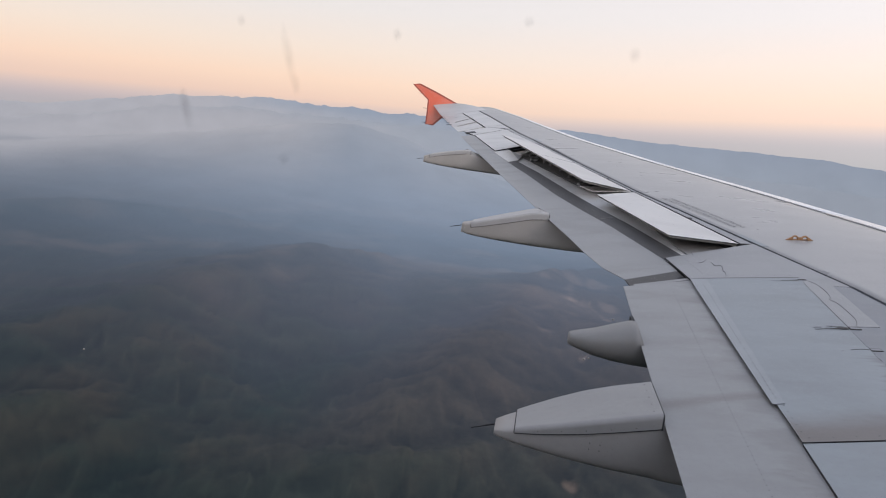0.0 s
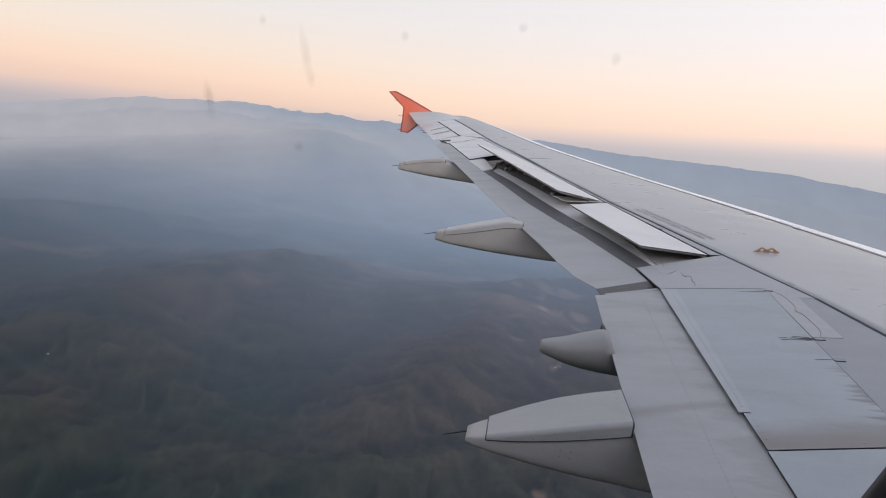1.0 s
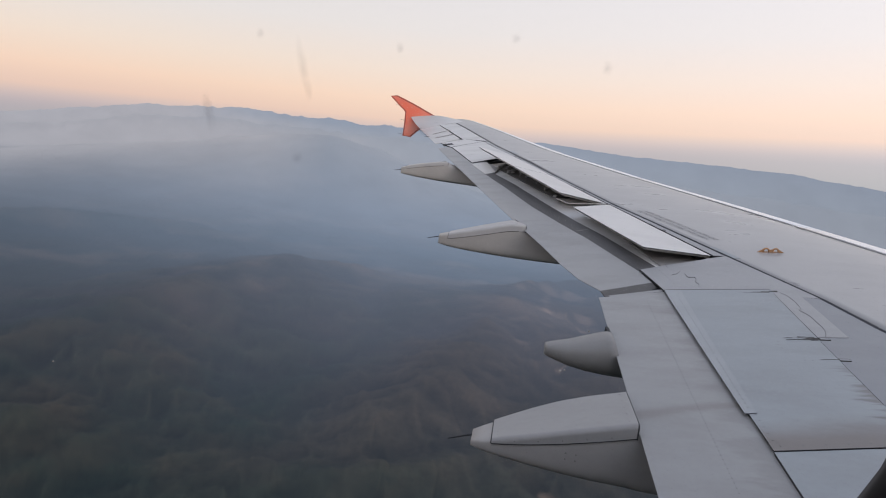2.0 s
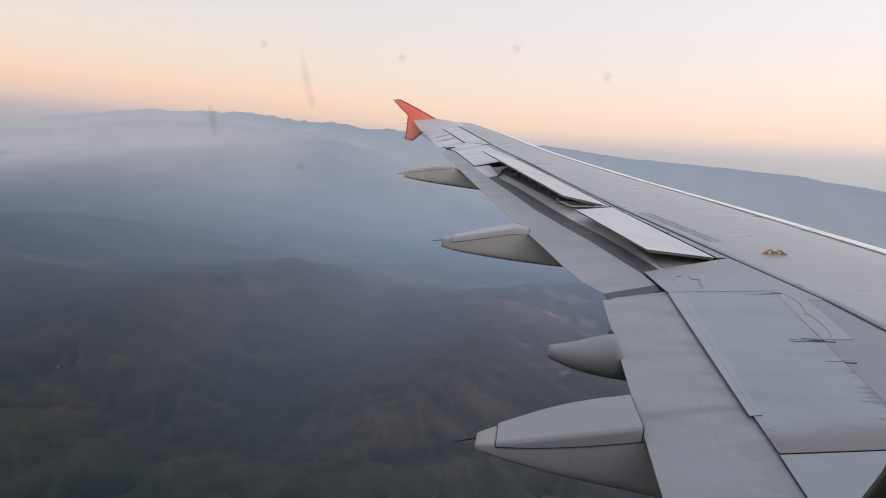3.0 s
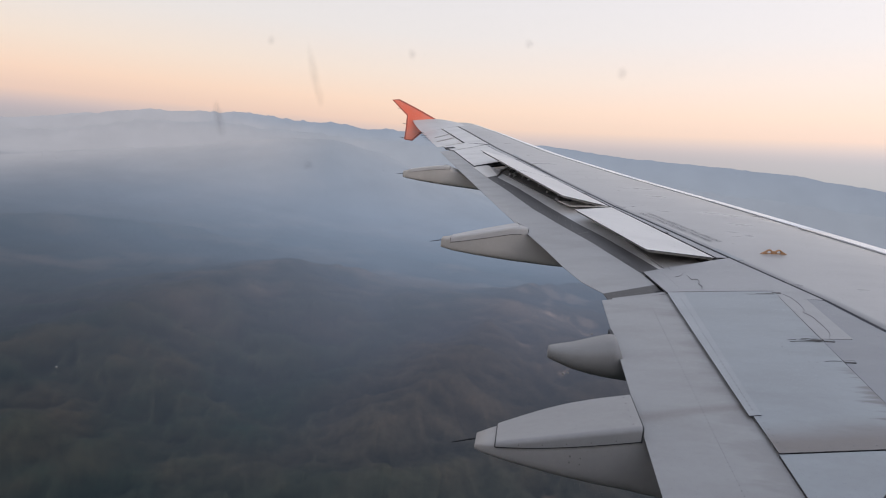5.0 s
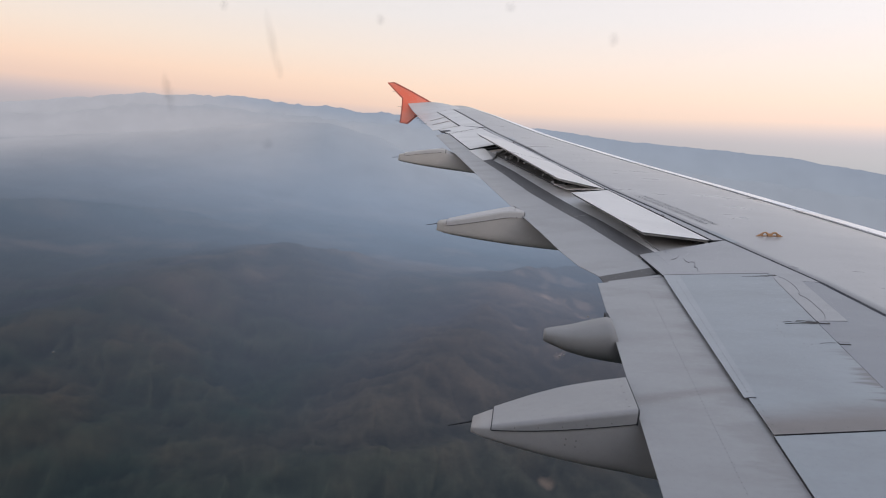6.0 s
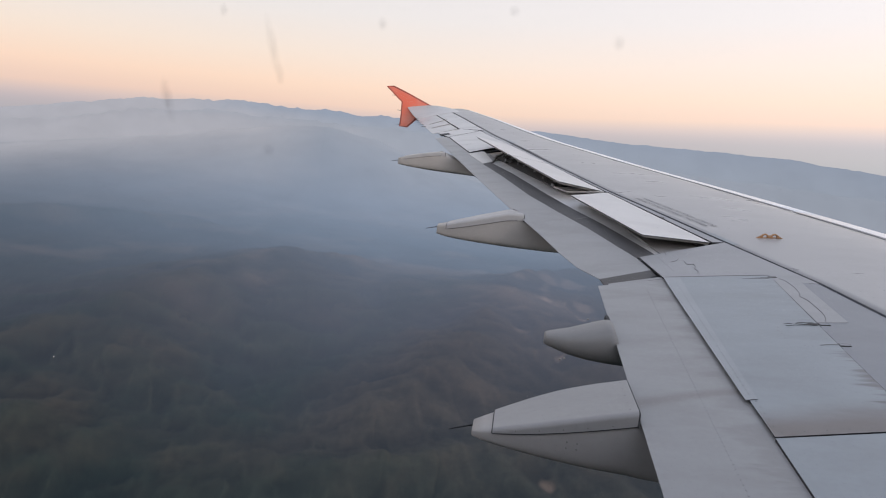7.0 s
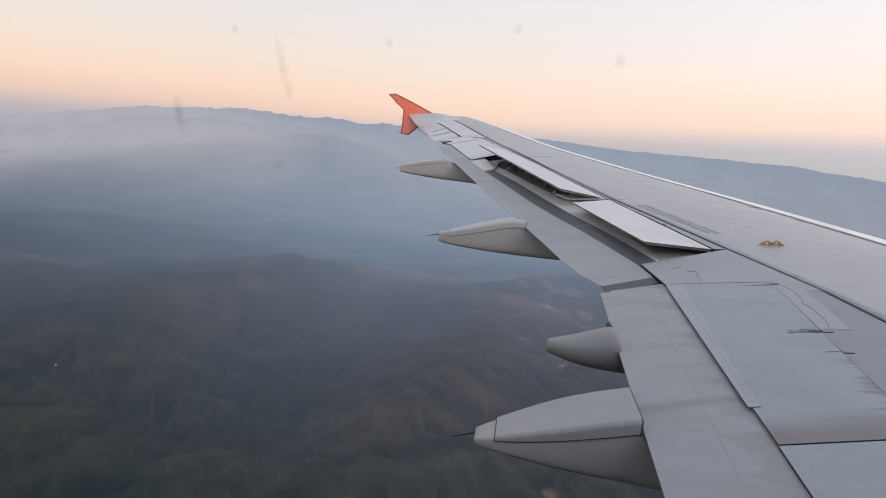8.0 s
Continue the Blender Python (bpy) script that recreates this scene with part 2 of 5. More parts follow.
PROFILE_C, PROFILE = (0, 0.02, 0.05, 0.1, 0.25, 0.4, 0.6, 0.8, 1), (0.55, 0.8, 0.92, 1, 1.08, 1.0, 0.74, 0.39, 0)

ROUND = np.linspace(-0.09, 0.09, 13)  # rounds off the bends between the profile's stations


def surf(x, y):
    """Height of the wing's upper face."""
    c = (lead_x(y) - x) / chord(y)
    return trail_z(y) + float(np.interp(y, CROWN_Y, CROWN)) * float(np.mean(np.interp(c + ROUND * min(1.0, max(0.0, 4 * (c - 0.1)), max(0.0, 4 * (0.95 - c))), PROFILE_C, PROFILE)))


def at_chord(c, y):
    return lead_x(y) - c * chord(y)


def under(c, y):
    """Height of the wing's lower face."""
    return trail_z(y) - 0.02 - chord(y) * 0.075 * math.sqrt(max(0.0, math.sin(math.pi * min(max(c, 0.0), 1.0) ** 0.8)))


def rear_c(y):
    return float(np.interp(y, (2, 6, 9, 9.8, 10.7, 12, 14, 17), (0.63, 0.632, 0.641, 0.63, 0.615, 0.575, 0.55, 0.50)))


def slab(quad, off=0.0, th=0.010, nu=6, nv=12, lift=None, edge=1):
    """A thin panel that follows the wing. quad: front inboard, front outboard, rear outboard, rear inboard (x, y).
    lift: extra heights at those corners."""
    a, b, c, d = [Vector((*q, 0)) for q in quad]
    lift = lift or (0, 0, 0, 0)
    bm = bmesh.new()
    top, low = [], []
    for j in range(nv + 1):
        v = j / nv
        rt, rl = [], []
        for i in range(nu + 1):
            u = i / nu
            p = (a * (1 - v) + b * v) * (1 - u) + (d * (1 - v) + c * v) * u
            z = surf(p.x, p.y) + off + (lift[0] * (1 - v) + lift[1] * v) * (1 - u) + (lift[3] * (1 - v) + lift[2] * v) * u
            rt.append(bm.verts.new((p.x, p.y, z)))
            rl.append(bm.verts.new((p.x, p.y, z - th)))
        top.append(rt)
        low.append(rl)
    for j in range(nv):
        for i in range(nu):
            bm.faces.new((top[j][i], top[j][i + 1], top[j + 1][i + 1], top[j + 1][i]))
            bm.faces.new((low[j][i], low[j + 1][i], low[j + 1][i + 1], low[j][i + 1]))
    for j in range(nv):
        for i in (0, nu):
            bm.faces.new((top[j][i], top[j + 1][i], low[j + 1][i], low[j][i])).material_index = edge  # side faces dark like the gaps
    for i in range(nu):
        for j in (0, nv):
            bm.faces.new((top[j][i], top[j][i + 1], low[j][i + 1], low[j][i])).material_index = edge
    return bm


def plate(corners, th):
    """A flat-ish plate between four points in space, th thick downward."""
    bm = bmesh.new()
    up = [bm.verts.new(p) for p in corners]
    nrm = (Vector(corners[1]) - Vector(corners[0])).cross(Vector(corners[3]) - Vector(corners[0])).normalized()
    if nrm.z < 0:
        nrm = -nrm
    dn = [bm.verts.new(Vector(p) - nrm * th) for p in corners]
    bm.faces.new(up)
    bm.faces.new(dn)
    for i in range(4):
        j = (i + 1) % 4
        bm.faces.new((up[i], up[j], dn[j], dn[i]))
    bmesh.ops.bevel(bm, geom=bm.edges[:], offset=0.004, segments=1, affect="EDGES")
    return bm


# ---- the distance: hills, valleys and haze far below ----
def lattice(seed):
    return np.random.RandomState(seed).rand(256, 256)


def value_noise(x, y, table):
    xi, yi = np.floor(x).astype(int), np.floor(y).astype(int)
    fx, fy = x - xi, y - yi
    fx, fy = fx * fx * (3 - 2 * fx), fy * fy * (3 - 2 * fy)
    g = lambda i, j: table[i % 256, j % 256]
    return (g(xi, yi) * (1 - fx) + g(xi + 1, yi) * fx) * (1 - fy) + (g(xi, yi + 1) * (1 - fx) + g(xi + 1, yi + 1) * fx) * fy


def ridged(x, y, scale, octaves, seed):
    out, amp, tot, w = 0.0, 1.0, 0.0, 1.0
    for k in range(octaves):
        s = 2.03 ** k / scale
        v = 1 - np.abs(2 * value_noise(x * s + 17.3 * k, y * s - 9.1 * k, lattice(seed + k)) - 1)
        out = out + amp * v * v * w
        w = np.clip(v * 1.3, 0, 1)
        tot += amp
        amp *= 0.5
    return out / tot


def crest_line(x, y, line, slope, soft, rib, depth, seed):
    """A ridge along a line of (x, y, z): its flanks fall away in ribs and gullies that run down from the crest."""
    best, run, off, gone = np.full(np.shape(x), -1e9), np.zeros(np.shape(x)), np.zeros(np.shape(x)), 0.0
    for (ax, ay, az), (bx, by, bz) in zip(line, line[1:]):
        long = math.hypot(bx - ax, by - ay)
        t = np.clip(((x - ax) * (bx - ax) + (y - ay) * (by - ay)) / long ** 2, 0, 1)
        d = np.hypot(x - ax - t * (bx - ax), y - ay - t * (by - ay))
        z = az + (bz - az) * t - slope * (np.sqrt(d * d + soft * soft) - soft)
        on = z > best
        best, run, off = np.where(on, z, best), np.where(on, gone + t * long, run), np.where(on, d, off)
        gone += long
    wander = 0.55 * rib * value_noise(x / (2.2 * rib), y / (2.2 * rib), lattice(seed + 7))
    ribs = ridged(run + wander, off * 0.22 + wander, 2.0 * rib, 4, seed)
    knobs = 0.8 * depth * (ridged(run, off * 0.3, 1.7 * rib, 3, seed + 3) - 0.5) * np.exp(-off / rib)
    return best + knobs - depth * np.clip(off / (1.6 * rib), 0, 1) * (1 - 1.25 * ribs)


def blend_max(a, b, k):
    return np.logaddexp(a / k, b / k) * k


# crests of the hills, each with its flank's slope, roundness, ribs' width and depth
WEST_HILL = [  # the long brown hill and two shoulders of it
    ([(-555, 620, -278), (-539, 645, -273), (-498, 754, -264), (-483, 882, -261), (-482, 1056, -259), (-462, 1171, -261), (-420, 1332, -267), (-338, 1368, -272), (-234, 1315, -284), (-149, 1277, -300)], 0.25, 26, 56, 15, 201),
    ([(-479, 1049, -259), (-398, 947, -273), (-308, 887, -291), (-231, 816, -308)], 0.24, 20, 42, 11, 211),
    ([(-441, 1258, -258), (-323, 1087, -273), (-249, 1022, -291), (-204, 966, -303)], 0.24, 20, 42, 11, 215),
]
LOW_HILLS = [  # wooded hills beside it
    ([(-453, 763, -275), (-436, 694, -276), (-375, 684, -284), (-301, 661, -296), (-247, 635, -308)], 0.30, 14, 36, 11, 221),
    ([(-428, 509, -275), (-405, 538, -277), (-357, 537, -288), (-307, 525, -303)], 0.32, 12, 34, 10, 231),
    ([(-1176, 1309, -294), (-1145, 1395, -290), (-1075, 1521, -288), (-947, 1614, -288), (-841, 1664, -291), (-753, 1635, -297), (-662, 1558, -306)], 0.22, 40, 80, 14, 271),
]
EAST_RIDGE = [  # the dry ridge across the valley, its plateau and the foothill
    ([(-140, 626, -292), (-108, 688, -278), (-72, 777, -266), (-48, 889, -261), (-32, 1042, -259), (-13, 1236, -261), (25, 1432, -266), (129, 1585, -276), (210, 1627, -284)], 0.31, 14, 38, 14, 241),
    ([(-7, 1208, -266), (57, 1110, -270), (102, 1013, -271), (135, 901, -270)], 0.10, 40, 60, 12, 251),
    ([(-197, 518, -302), (-170, 547, -292), (-135, 560, -285), (-89, 575, -282), (-43, 601, -278), (40, 672, -274), (102, 740, -272)], 0.32, 12, 34, 13, 261),
]
SPURS = [  # spurs that run down from the dry ridge
    ([(-72, 777, -266), (-114, 711, -284), (-157, 657, -300), (-195, 632, -311)], 0.34, 8, 30, 10, 265),
    ([(-48, 889, -261), (-100, 803, -280), (-140, 742, -296), (-185, 698, -310)], 0.34, 8, 30, 10, 267),
    ([(-31, 1035, -259), (-87, 937, -278), (-130, 857, -296), (-171, 802, -310)], 0.34, 8, 30, 10, 269),
    ([(-8, 1240, -261), (-69, 1139, -280), (-119, 1033, -298), (-158, 965, -311)], 0.34, 10, 34, 10, 273),
    ([(160, 1250, -288), (240, 1500, -275), (420, 1900, -260)], 0.2, 40, 90, 14, 281),
]
RIDGES = WEST_HILL + LOW_HILLS + EAST_RIDGE + SPURS
CLEARINGS = [((65, 1241), 27, 1.0), ((85, 1225), 36, 0.45), ((74, 925), 8, 0.3), ((-30, 1440), 26, 0.25), ((20, 1462), 30, 0.3), ((75, 1450), 30, 0.28), ((125, 1465), 32, 0.3), ((10, 1370), 18, 0.22),
             ((53, 590), 8, 0.32), ((20, 1010), 14, 0.25), ((-700, 2100), 90, 0.2), ((130, 1250), 24, 0.35), ((-70, 1530), 50, 0.25), ((-300, 1550), 40, 0.2), ((-150, 1750), 60, 0.22)]
HUTS = [(-465, 667, 25, 1.7, 1.2, 0.8), (76, 924, -15, 3.0, 2.0, 1.2), (82, 927, 40, 2.2, 1.6, 1.1), (134, 1171, 60, 3.4, 2.2, 1.3), (141, 1166, 10, 2.6, 1.8, 1.2)]
TRACKS = [[(98, 1255), (104, 1215), (122, 1165), (150, 1148), (170, 1152)], [(190, 1310), (206, 1230), (196, 1180), (172, 1152), (140, 1120)], [(74, 925), (110, 980), (122, 1060), (140, 1120)]]
FAR_AZ = (-60, -39, -35.6, -32, -29.7, -27.1, -24.5, -22.2, -19.2, -15.7, -13, -10.3, -8.5, 0.5, 6.7, 13.0, 18.8, 24.8, 60)
FAR_EL = (-2.8, -2.4, -1.9, -1.1, -0.64, -0.36, -0.20, -0.02, 0.08, 0.14, 0.14, 0.20, 0.25, 0.55, 0.45, 0.62, 0.78, 0.45, 0.3)
FORE_AZ = (-40, -33, -30, -27, -24, -21, -18, -15, -12, -9, -5, 0, 6)
FORE_EL = (-3.6, -2.4, -1.5, -1.25, -1.0, -1.05, -0.78, -0.85, -0.62, -0.55, -0.35, -0.5, -1.5)
MID_AZ = (-40, -30, -27, -24.7, -22.0, -19.0, -16.0, -11.9, -9.0, -6.1, -2, 4)
MID_EL = (-5.2, -3.6, -3.1, -2.6, -2.1, -1.55, -1.25, -1.9, -2.8, -3.6, -4.6, -5.5)


def fore_crest(az):
    """Height of the low hills that stand out of the mist before the far range."""
    return 4050 * np.tan(np.radians(np.interp(az, FORE_AZ, FORE_EL)))


def ground_height(x, y):
    r, az = np.hypot(x, y), np.degrees(np.arctan2(x, y))
    wx, wy = x + 30 * (value_noise(x / 95, y / 95, lattice(5)) - 0.5), y + 30 * (value_noise(x / 95 + 40, y / 95, lattice(6)) - 0.5)
    z = -320 + 16 * ridged(wx, wy, 480, 6, 11)
    for line, slope, soft, rib, depth, seed in RIDGES:
        z = blend_max(z, crest_line(wx, wy, line, slope, soft, rib, depth, seed), 4.0)
    steep = np.clip(1.75 - r / 1100, 0.15, 1)
    z = z + 13 * (ridged(x * 1.25 + 0.35 * y, y * 0.75 - 0.35 * x, 120, 6, 31) - 0.4) * steep + 5 * (ridged(x * 1.3 + 0.5 * y, y * 0.7 - 0.5 * x, 36, 4, 61) - 0.4) * steep
    rough = ridged(x + 400, y, 420, 6, 51) - 0.45
    mid = 3100 * np.tan(np.radians(np.interp(az, MID_AZ, MID_EL))) + 24 * rough + 10 * (ridged(x, y, 120, 4, 55) - 0.45)
    z = np.maximum(z, z + (mid - z) * np.exp(-((r - 3100) / 480) ** 2))
    peaks = 22 * (ridged(x, y, 210, 6, 71) - 0.5) + 17 * (ridged(x + 90, y, 80, 3, 77) - 0.45)
    peaks = peaks * np.interp(az, (-5, 4), (1, 0.45))  # the range is rounder ahead
    fore = fore_crest(az) + 0.8 * peaks + 14 * (ridged(x + 300, y, 120, 4, 79) - 0.45)
    z = np.maximum(z, z + (fore - z) * np.exp(-((r - 4050) / 150) ** 2))
    far = 4450 * np.tan(np.radians(np.interp(az, FAR_AZ, FAR_EL))) + peaks
    return np.maximum(z, z + (far - z) * np.exp(-((r - 4450) / 260) ** 2))


def smooth_grid(z, across, along):
    """The heights of the land averaged over its neighbourhood."""
    for axis, reach in ((1, across), (0, along)):
        z = sum(np.roll(z, k, axis) for k in range(-reach, reach + 1)) / (2 * reach + 1)
    return z


def build_ground():
    az = np.radians(np.concatenate([np.arange(-180, -46, 3.0), np.arange(-46, 38, 0.14), np.arange(38, 180, 3.0)]))
    r = np.concatenate([[5.0, 150.0], np.geomspace(300, 4900, 330)])
    A, R = np.meshgrid(az, r)
    X, Y = R * np.sin(A), R * np.cos(A)
    Z = ground_height(X, Y)
    nr, na = A.shape
    co = np.stack([X, Y, Z], -1).reshape(-1, 3)
    i = np.arange(nr * na).reshape(nr, na)
    j = np.roll(i, -1, axis=1)
    quads = np.stack([i[:-1], i[1:], j[1:], j[:-1]], -1).reshape(-1, 4)
    me = bpy.data.meshes.new("ground")
    me.vertices.add(len(co))
    me.vertices.foreach_set("co", co.ravel())
    me.loops.add(quads.size)
    me.loops.foreach_set("vertex_index", quads.ravel())
    me.polygons.add(len(quads))
    me.polygons.foreach_set("loop_start", np.arange(0, quads.size, 4))
    me.polygons.foreach_set("use_smooth", np.ones(len(quads), bool))
    me.update(calc_edges=True)
    bare = np.zeros(len(co))
    edge = 0.55 + 0.9 * ridged(co[:, 0], co[:, 1], 45, 4, 91)
    for (cx, cy), size, amount in CLEARINGS:
        d = np.hypot(co[:, 0] - cx, (co[:, 1] - cy) / 1.6)
        bare = np.maximum(bare, amount * np.clip((edge - d / size) * 1.6, 0, 1))
    for line in TRACKS:
        for (ax, ay), (bx, by) in zip(line, line[1:]):
            wob = 9 * (value_noise(co[:, 0] / 22, co[:, 1] / 22, lattice(87)) - 0.5)
            t = np.clip(((co[:, 0] - ax) * (bx - ax) + (co[:, 1] - ay) * (by - ay)) / ((bx - ax) ** 2 + (by - ay) ** 2), 0, 1)
            d = np.hypot(co[:, 0] - ax - t * (bx - ax) + wob, co[:, 1] - ay - t * (by - ay) + wob)
            bare = np.maximum(bare, 0.45 * np.clip(1.5 - d / 2.4, 0, 1))
    patchy = np.clip((ridged(co[:, 0] + 900, co[:, 1], 130, 4, 95) - 0.62) * 4, 0, 1)
    near = np.exp(-((co[:, 0] - 60) / 170) ** 2 - ((co[:, 1] - 1250) / 380) ** 2)
    bare = np.maximum(bare, 0.25 * near * patchy)
    X, Y = co[:, 0], co[:, 1]
    soft = 0.5 * value_noise(X / 150, Y / 150, lattice(99)) + 0.3 * value_noise(X / 66, Y / 66, lattice(101)) + 0.2 * value_noise(X / 27, Y / 27, lattice(103))
    fields = np.clip((soft - 0.50) * 3.2, 0, 1) * np.clip((np.hypot(X, Y) - 800) / 500, 0, 1)
    bare = np.maximum(bare, 0.22 * fields)
    wx, wy = co[:, 0] + 34 * value_noise(co[:, 0] / 120, co[:, 1] / 120, lattice(5)), co[:, 1] + 34 * value_noise(co[:, 0] / 120 + 40, co[:, 1] / 120, lattice(6))
    # high on convex ground, low in hollows
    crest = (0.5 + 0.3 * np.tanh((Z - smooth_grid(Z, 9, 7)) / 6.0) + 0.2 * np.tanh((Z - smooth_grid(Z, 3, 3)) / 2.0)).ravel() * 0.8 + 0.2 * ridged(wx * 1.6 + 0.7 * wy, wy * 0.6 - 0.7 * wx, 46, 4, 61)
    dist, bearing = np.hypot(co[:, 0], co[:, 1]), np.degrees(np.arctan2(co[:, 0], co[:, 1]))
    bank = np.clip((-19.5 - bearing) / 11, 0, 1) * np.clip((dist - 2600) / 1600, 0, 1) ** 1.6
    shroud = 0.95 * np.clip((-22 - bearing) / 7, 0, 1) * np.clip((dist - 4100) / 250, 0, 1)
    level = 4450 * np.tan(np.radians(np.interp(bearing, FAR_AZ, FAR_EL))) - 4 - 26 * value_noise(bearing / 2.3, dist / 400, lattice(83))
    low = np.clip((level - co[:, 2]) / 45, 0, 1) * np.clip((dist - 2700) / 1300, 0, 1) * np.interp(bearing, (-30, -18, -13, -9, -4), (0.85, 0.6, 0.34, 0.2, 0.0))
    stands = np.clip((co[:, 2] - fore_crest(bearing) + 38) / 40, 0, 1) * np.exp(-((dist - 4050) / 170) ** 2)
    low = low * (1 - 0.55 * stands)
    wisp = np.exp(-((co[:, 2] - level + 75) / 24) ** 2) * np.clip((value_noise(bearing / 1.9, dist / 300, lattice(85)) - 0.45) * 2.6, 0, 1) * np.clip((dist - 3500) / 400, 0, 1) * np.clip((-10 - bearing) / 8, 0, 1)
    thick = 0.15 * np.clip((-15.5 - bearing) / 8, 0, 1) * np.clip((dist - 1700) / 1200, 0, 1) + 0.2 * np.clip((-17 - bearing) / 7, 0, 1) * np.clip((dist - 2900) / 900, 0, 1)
    # factor by bearing that paints shade into the glowing haze
    haze_shade = np.interp(bearing, (-44, -36, -29, -21, -12, 0, 10), (0.60, 0.66, 0.78, 0.94, 1.03, 1.03, 0.98))
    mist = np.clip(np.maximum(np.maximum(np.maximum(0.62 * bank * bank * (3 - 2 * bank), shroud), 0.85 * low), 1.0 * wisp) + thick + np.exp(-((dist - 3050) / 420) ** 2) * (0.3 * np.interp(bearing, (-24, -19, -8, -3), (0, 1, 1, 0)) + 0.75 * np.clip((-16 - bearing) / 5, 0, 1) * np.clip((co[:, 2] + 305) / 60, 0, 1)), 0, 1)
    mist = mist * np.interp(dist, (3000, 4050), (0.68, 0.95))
    top = 3100 * np.tan(np.radians(np.interp(bearing, MID_AZ, MID_EL)))  # mist painted along the low hill's top to soften its crest
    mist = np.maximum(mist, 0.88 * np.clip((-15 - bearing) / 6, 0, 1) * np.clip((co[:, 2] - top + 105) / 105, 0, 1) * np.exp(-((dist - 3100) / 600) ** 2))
    me.attributes.new("haze_shade", "FLOAT", "POINT").data.foreach_set("value", (haze_shade + (1 - haze_shade) * np.maximum(np.clip((dist - 2000) / 2400, 0, 1), mist)) * np.interp(bearing, (-2, 8, 26), (1, 0.96, 0.90)))
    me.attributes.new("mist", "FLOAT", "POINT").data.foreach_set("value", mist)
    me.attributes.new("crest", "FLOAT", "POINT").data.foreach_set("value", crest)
    dry = np.clip((co[:, 0] + 262 - 0.24 * (co[:, 1] - 611) + 60 * (ridged(co[:, 0], co[:, 1], 200, 5, 97) - 0.45)) / 90, 0, 1)
    dry = np.clip(dry + 0.4 * np.exp(-((co[:, 0] + 340) / 210) ** 2 - ((co[:, 1] - 1200) / 380) ** 2), 0, 1)
    dry = dry * np.clip((co[:, 1] - 420) / 330, 0.25, 1)  # greener on the low foothills
    me.attributes.new("dry", "FLOAT", "POINT").data.foreach_set("value", dry)
    me.attributes.new("bare", "FLOAT", "POINT").data.foreach_set("value", bare)
    return me


def hill_material():
    """Dry wooded hills of a far backdrop, the evening's haze painted in as glow by distance."""
    m, n, l, b = node_material("hazed_wooded_hills")
    geo = n.new("ShaderNodeNewGeometry")
    n1 = n.new("ShaderNodeTexNoise")
    n1.inputs["Scale"].default_value = 0.006
    n1.inputs["Detail"].default_value = 8
    n1.inputs["Roughness"].default_value = 0.6
    l.new(geo.outputs["Position"], n1.inputs[0])
    r1 = n.new("ShaderNodeValToRGB")
    cols = [(0.30, (0.013, 0.021, 0.018)), (0.48, (0.020, 0.031, 0.022)), (0.60, (0.036, 0.037, 0.025)), (0.74, (0.058, 0.047, 0.030))]
    while len(r1.color_ramp.elements) < len(cols):
        r1.color_ramp.elements.new(0.5)
    for e, (s, c) in zip(r1.color_ramp.elements, cols):
        e.position, e.color = s, (*c, 1)
    l.new(n1.outputs[0], r1.inputs[0])
    r3 = n.new("ShaderNodeValToRGB")
    for e, (q, c) in zip(r3.color_ramp.elements, ((0.35, (0.044, 0.0365, 0.0275)), (0.70, (0.080, 0.061, 0.044)))):
        e.position, e.color = q, (*c, 1)
    l.new(n1.outputs[0], r3.inputs[0])
    dry = n.new("ShaderNodeAttribute")
    dry.attribute_name = "dry"
    land = n.new("ShaderNodeMix")
    land.data_type = "RGBA"
    l.new(dry.outputs["Fac"], land.inputs["Factor"])
    l.new(r1.outputs[0], land.inputs["A"])
    l.new(r3.outputs[0], land.inputs["B"])
    n2 = n.new("ShaderNodeTexNoise")
    n2.inputs["Scale"].default_value = 0.16
    n2.inputs["Detail"].default_value = 9
    n2.inputs["Roughness"].default_value = 0.7
    l.new(geo.outputs["Position"], n2.inputs[0])
    cr = n.new("ShaderNodeAttribute")  # dry crests and wooded gullies, with relief shade painted into the same tone
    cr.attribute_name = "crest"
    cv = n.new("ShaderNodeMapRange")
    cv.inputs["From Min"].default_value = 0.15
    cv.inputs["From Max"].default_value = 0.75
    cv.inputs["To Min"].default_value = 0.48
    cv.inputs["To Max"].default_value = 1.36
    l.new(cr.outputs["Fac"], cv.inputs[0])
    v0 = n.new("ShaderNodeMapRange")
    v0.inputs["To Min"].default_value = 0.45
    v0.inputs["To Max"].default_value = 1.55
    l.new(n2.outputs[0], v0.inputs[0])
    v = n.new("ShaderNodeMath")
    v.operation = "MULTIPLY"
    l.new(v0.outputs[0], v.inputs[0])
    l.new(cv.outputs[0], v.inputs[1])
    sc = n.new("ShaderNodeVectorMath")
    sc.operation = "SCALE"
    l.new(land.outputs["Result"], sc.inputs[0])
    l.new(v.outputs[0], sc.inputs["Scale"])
    at = n.new("ShaderNodeAttribute")
    at.attribute_name = "bare"
    soil = n.new("ShaderNodeMix")
    soil.data_type = "RGBA"
    soil.inputs["B"].default_value = (0.50, 0.345, 0.24, 1)
    l.new(at.outputs["Fac"], soil.inputs["Factor"])
    l.new(sc.outputs[0], soil.inputs["A"])
    l.new(soil.outputs["Result"], b.inputs["Base Color"])
    b.inputs["Roughness"].default_value = 0.95
    b.inputs["Specular IOR Level"].default_value = 0.1
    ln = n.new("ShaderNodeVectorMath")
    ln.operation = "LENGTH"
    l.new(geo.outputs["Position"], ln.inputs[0])
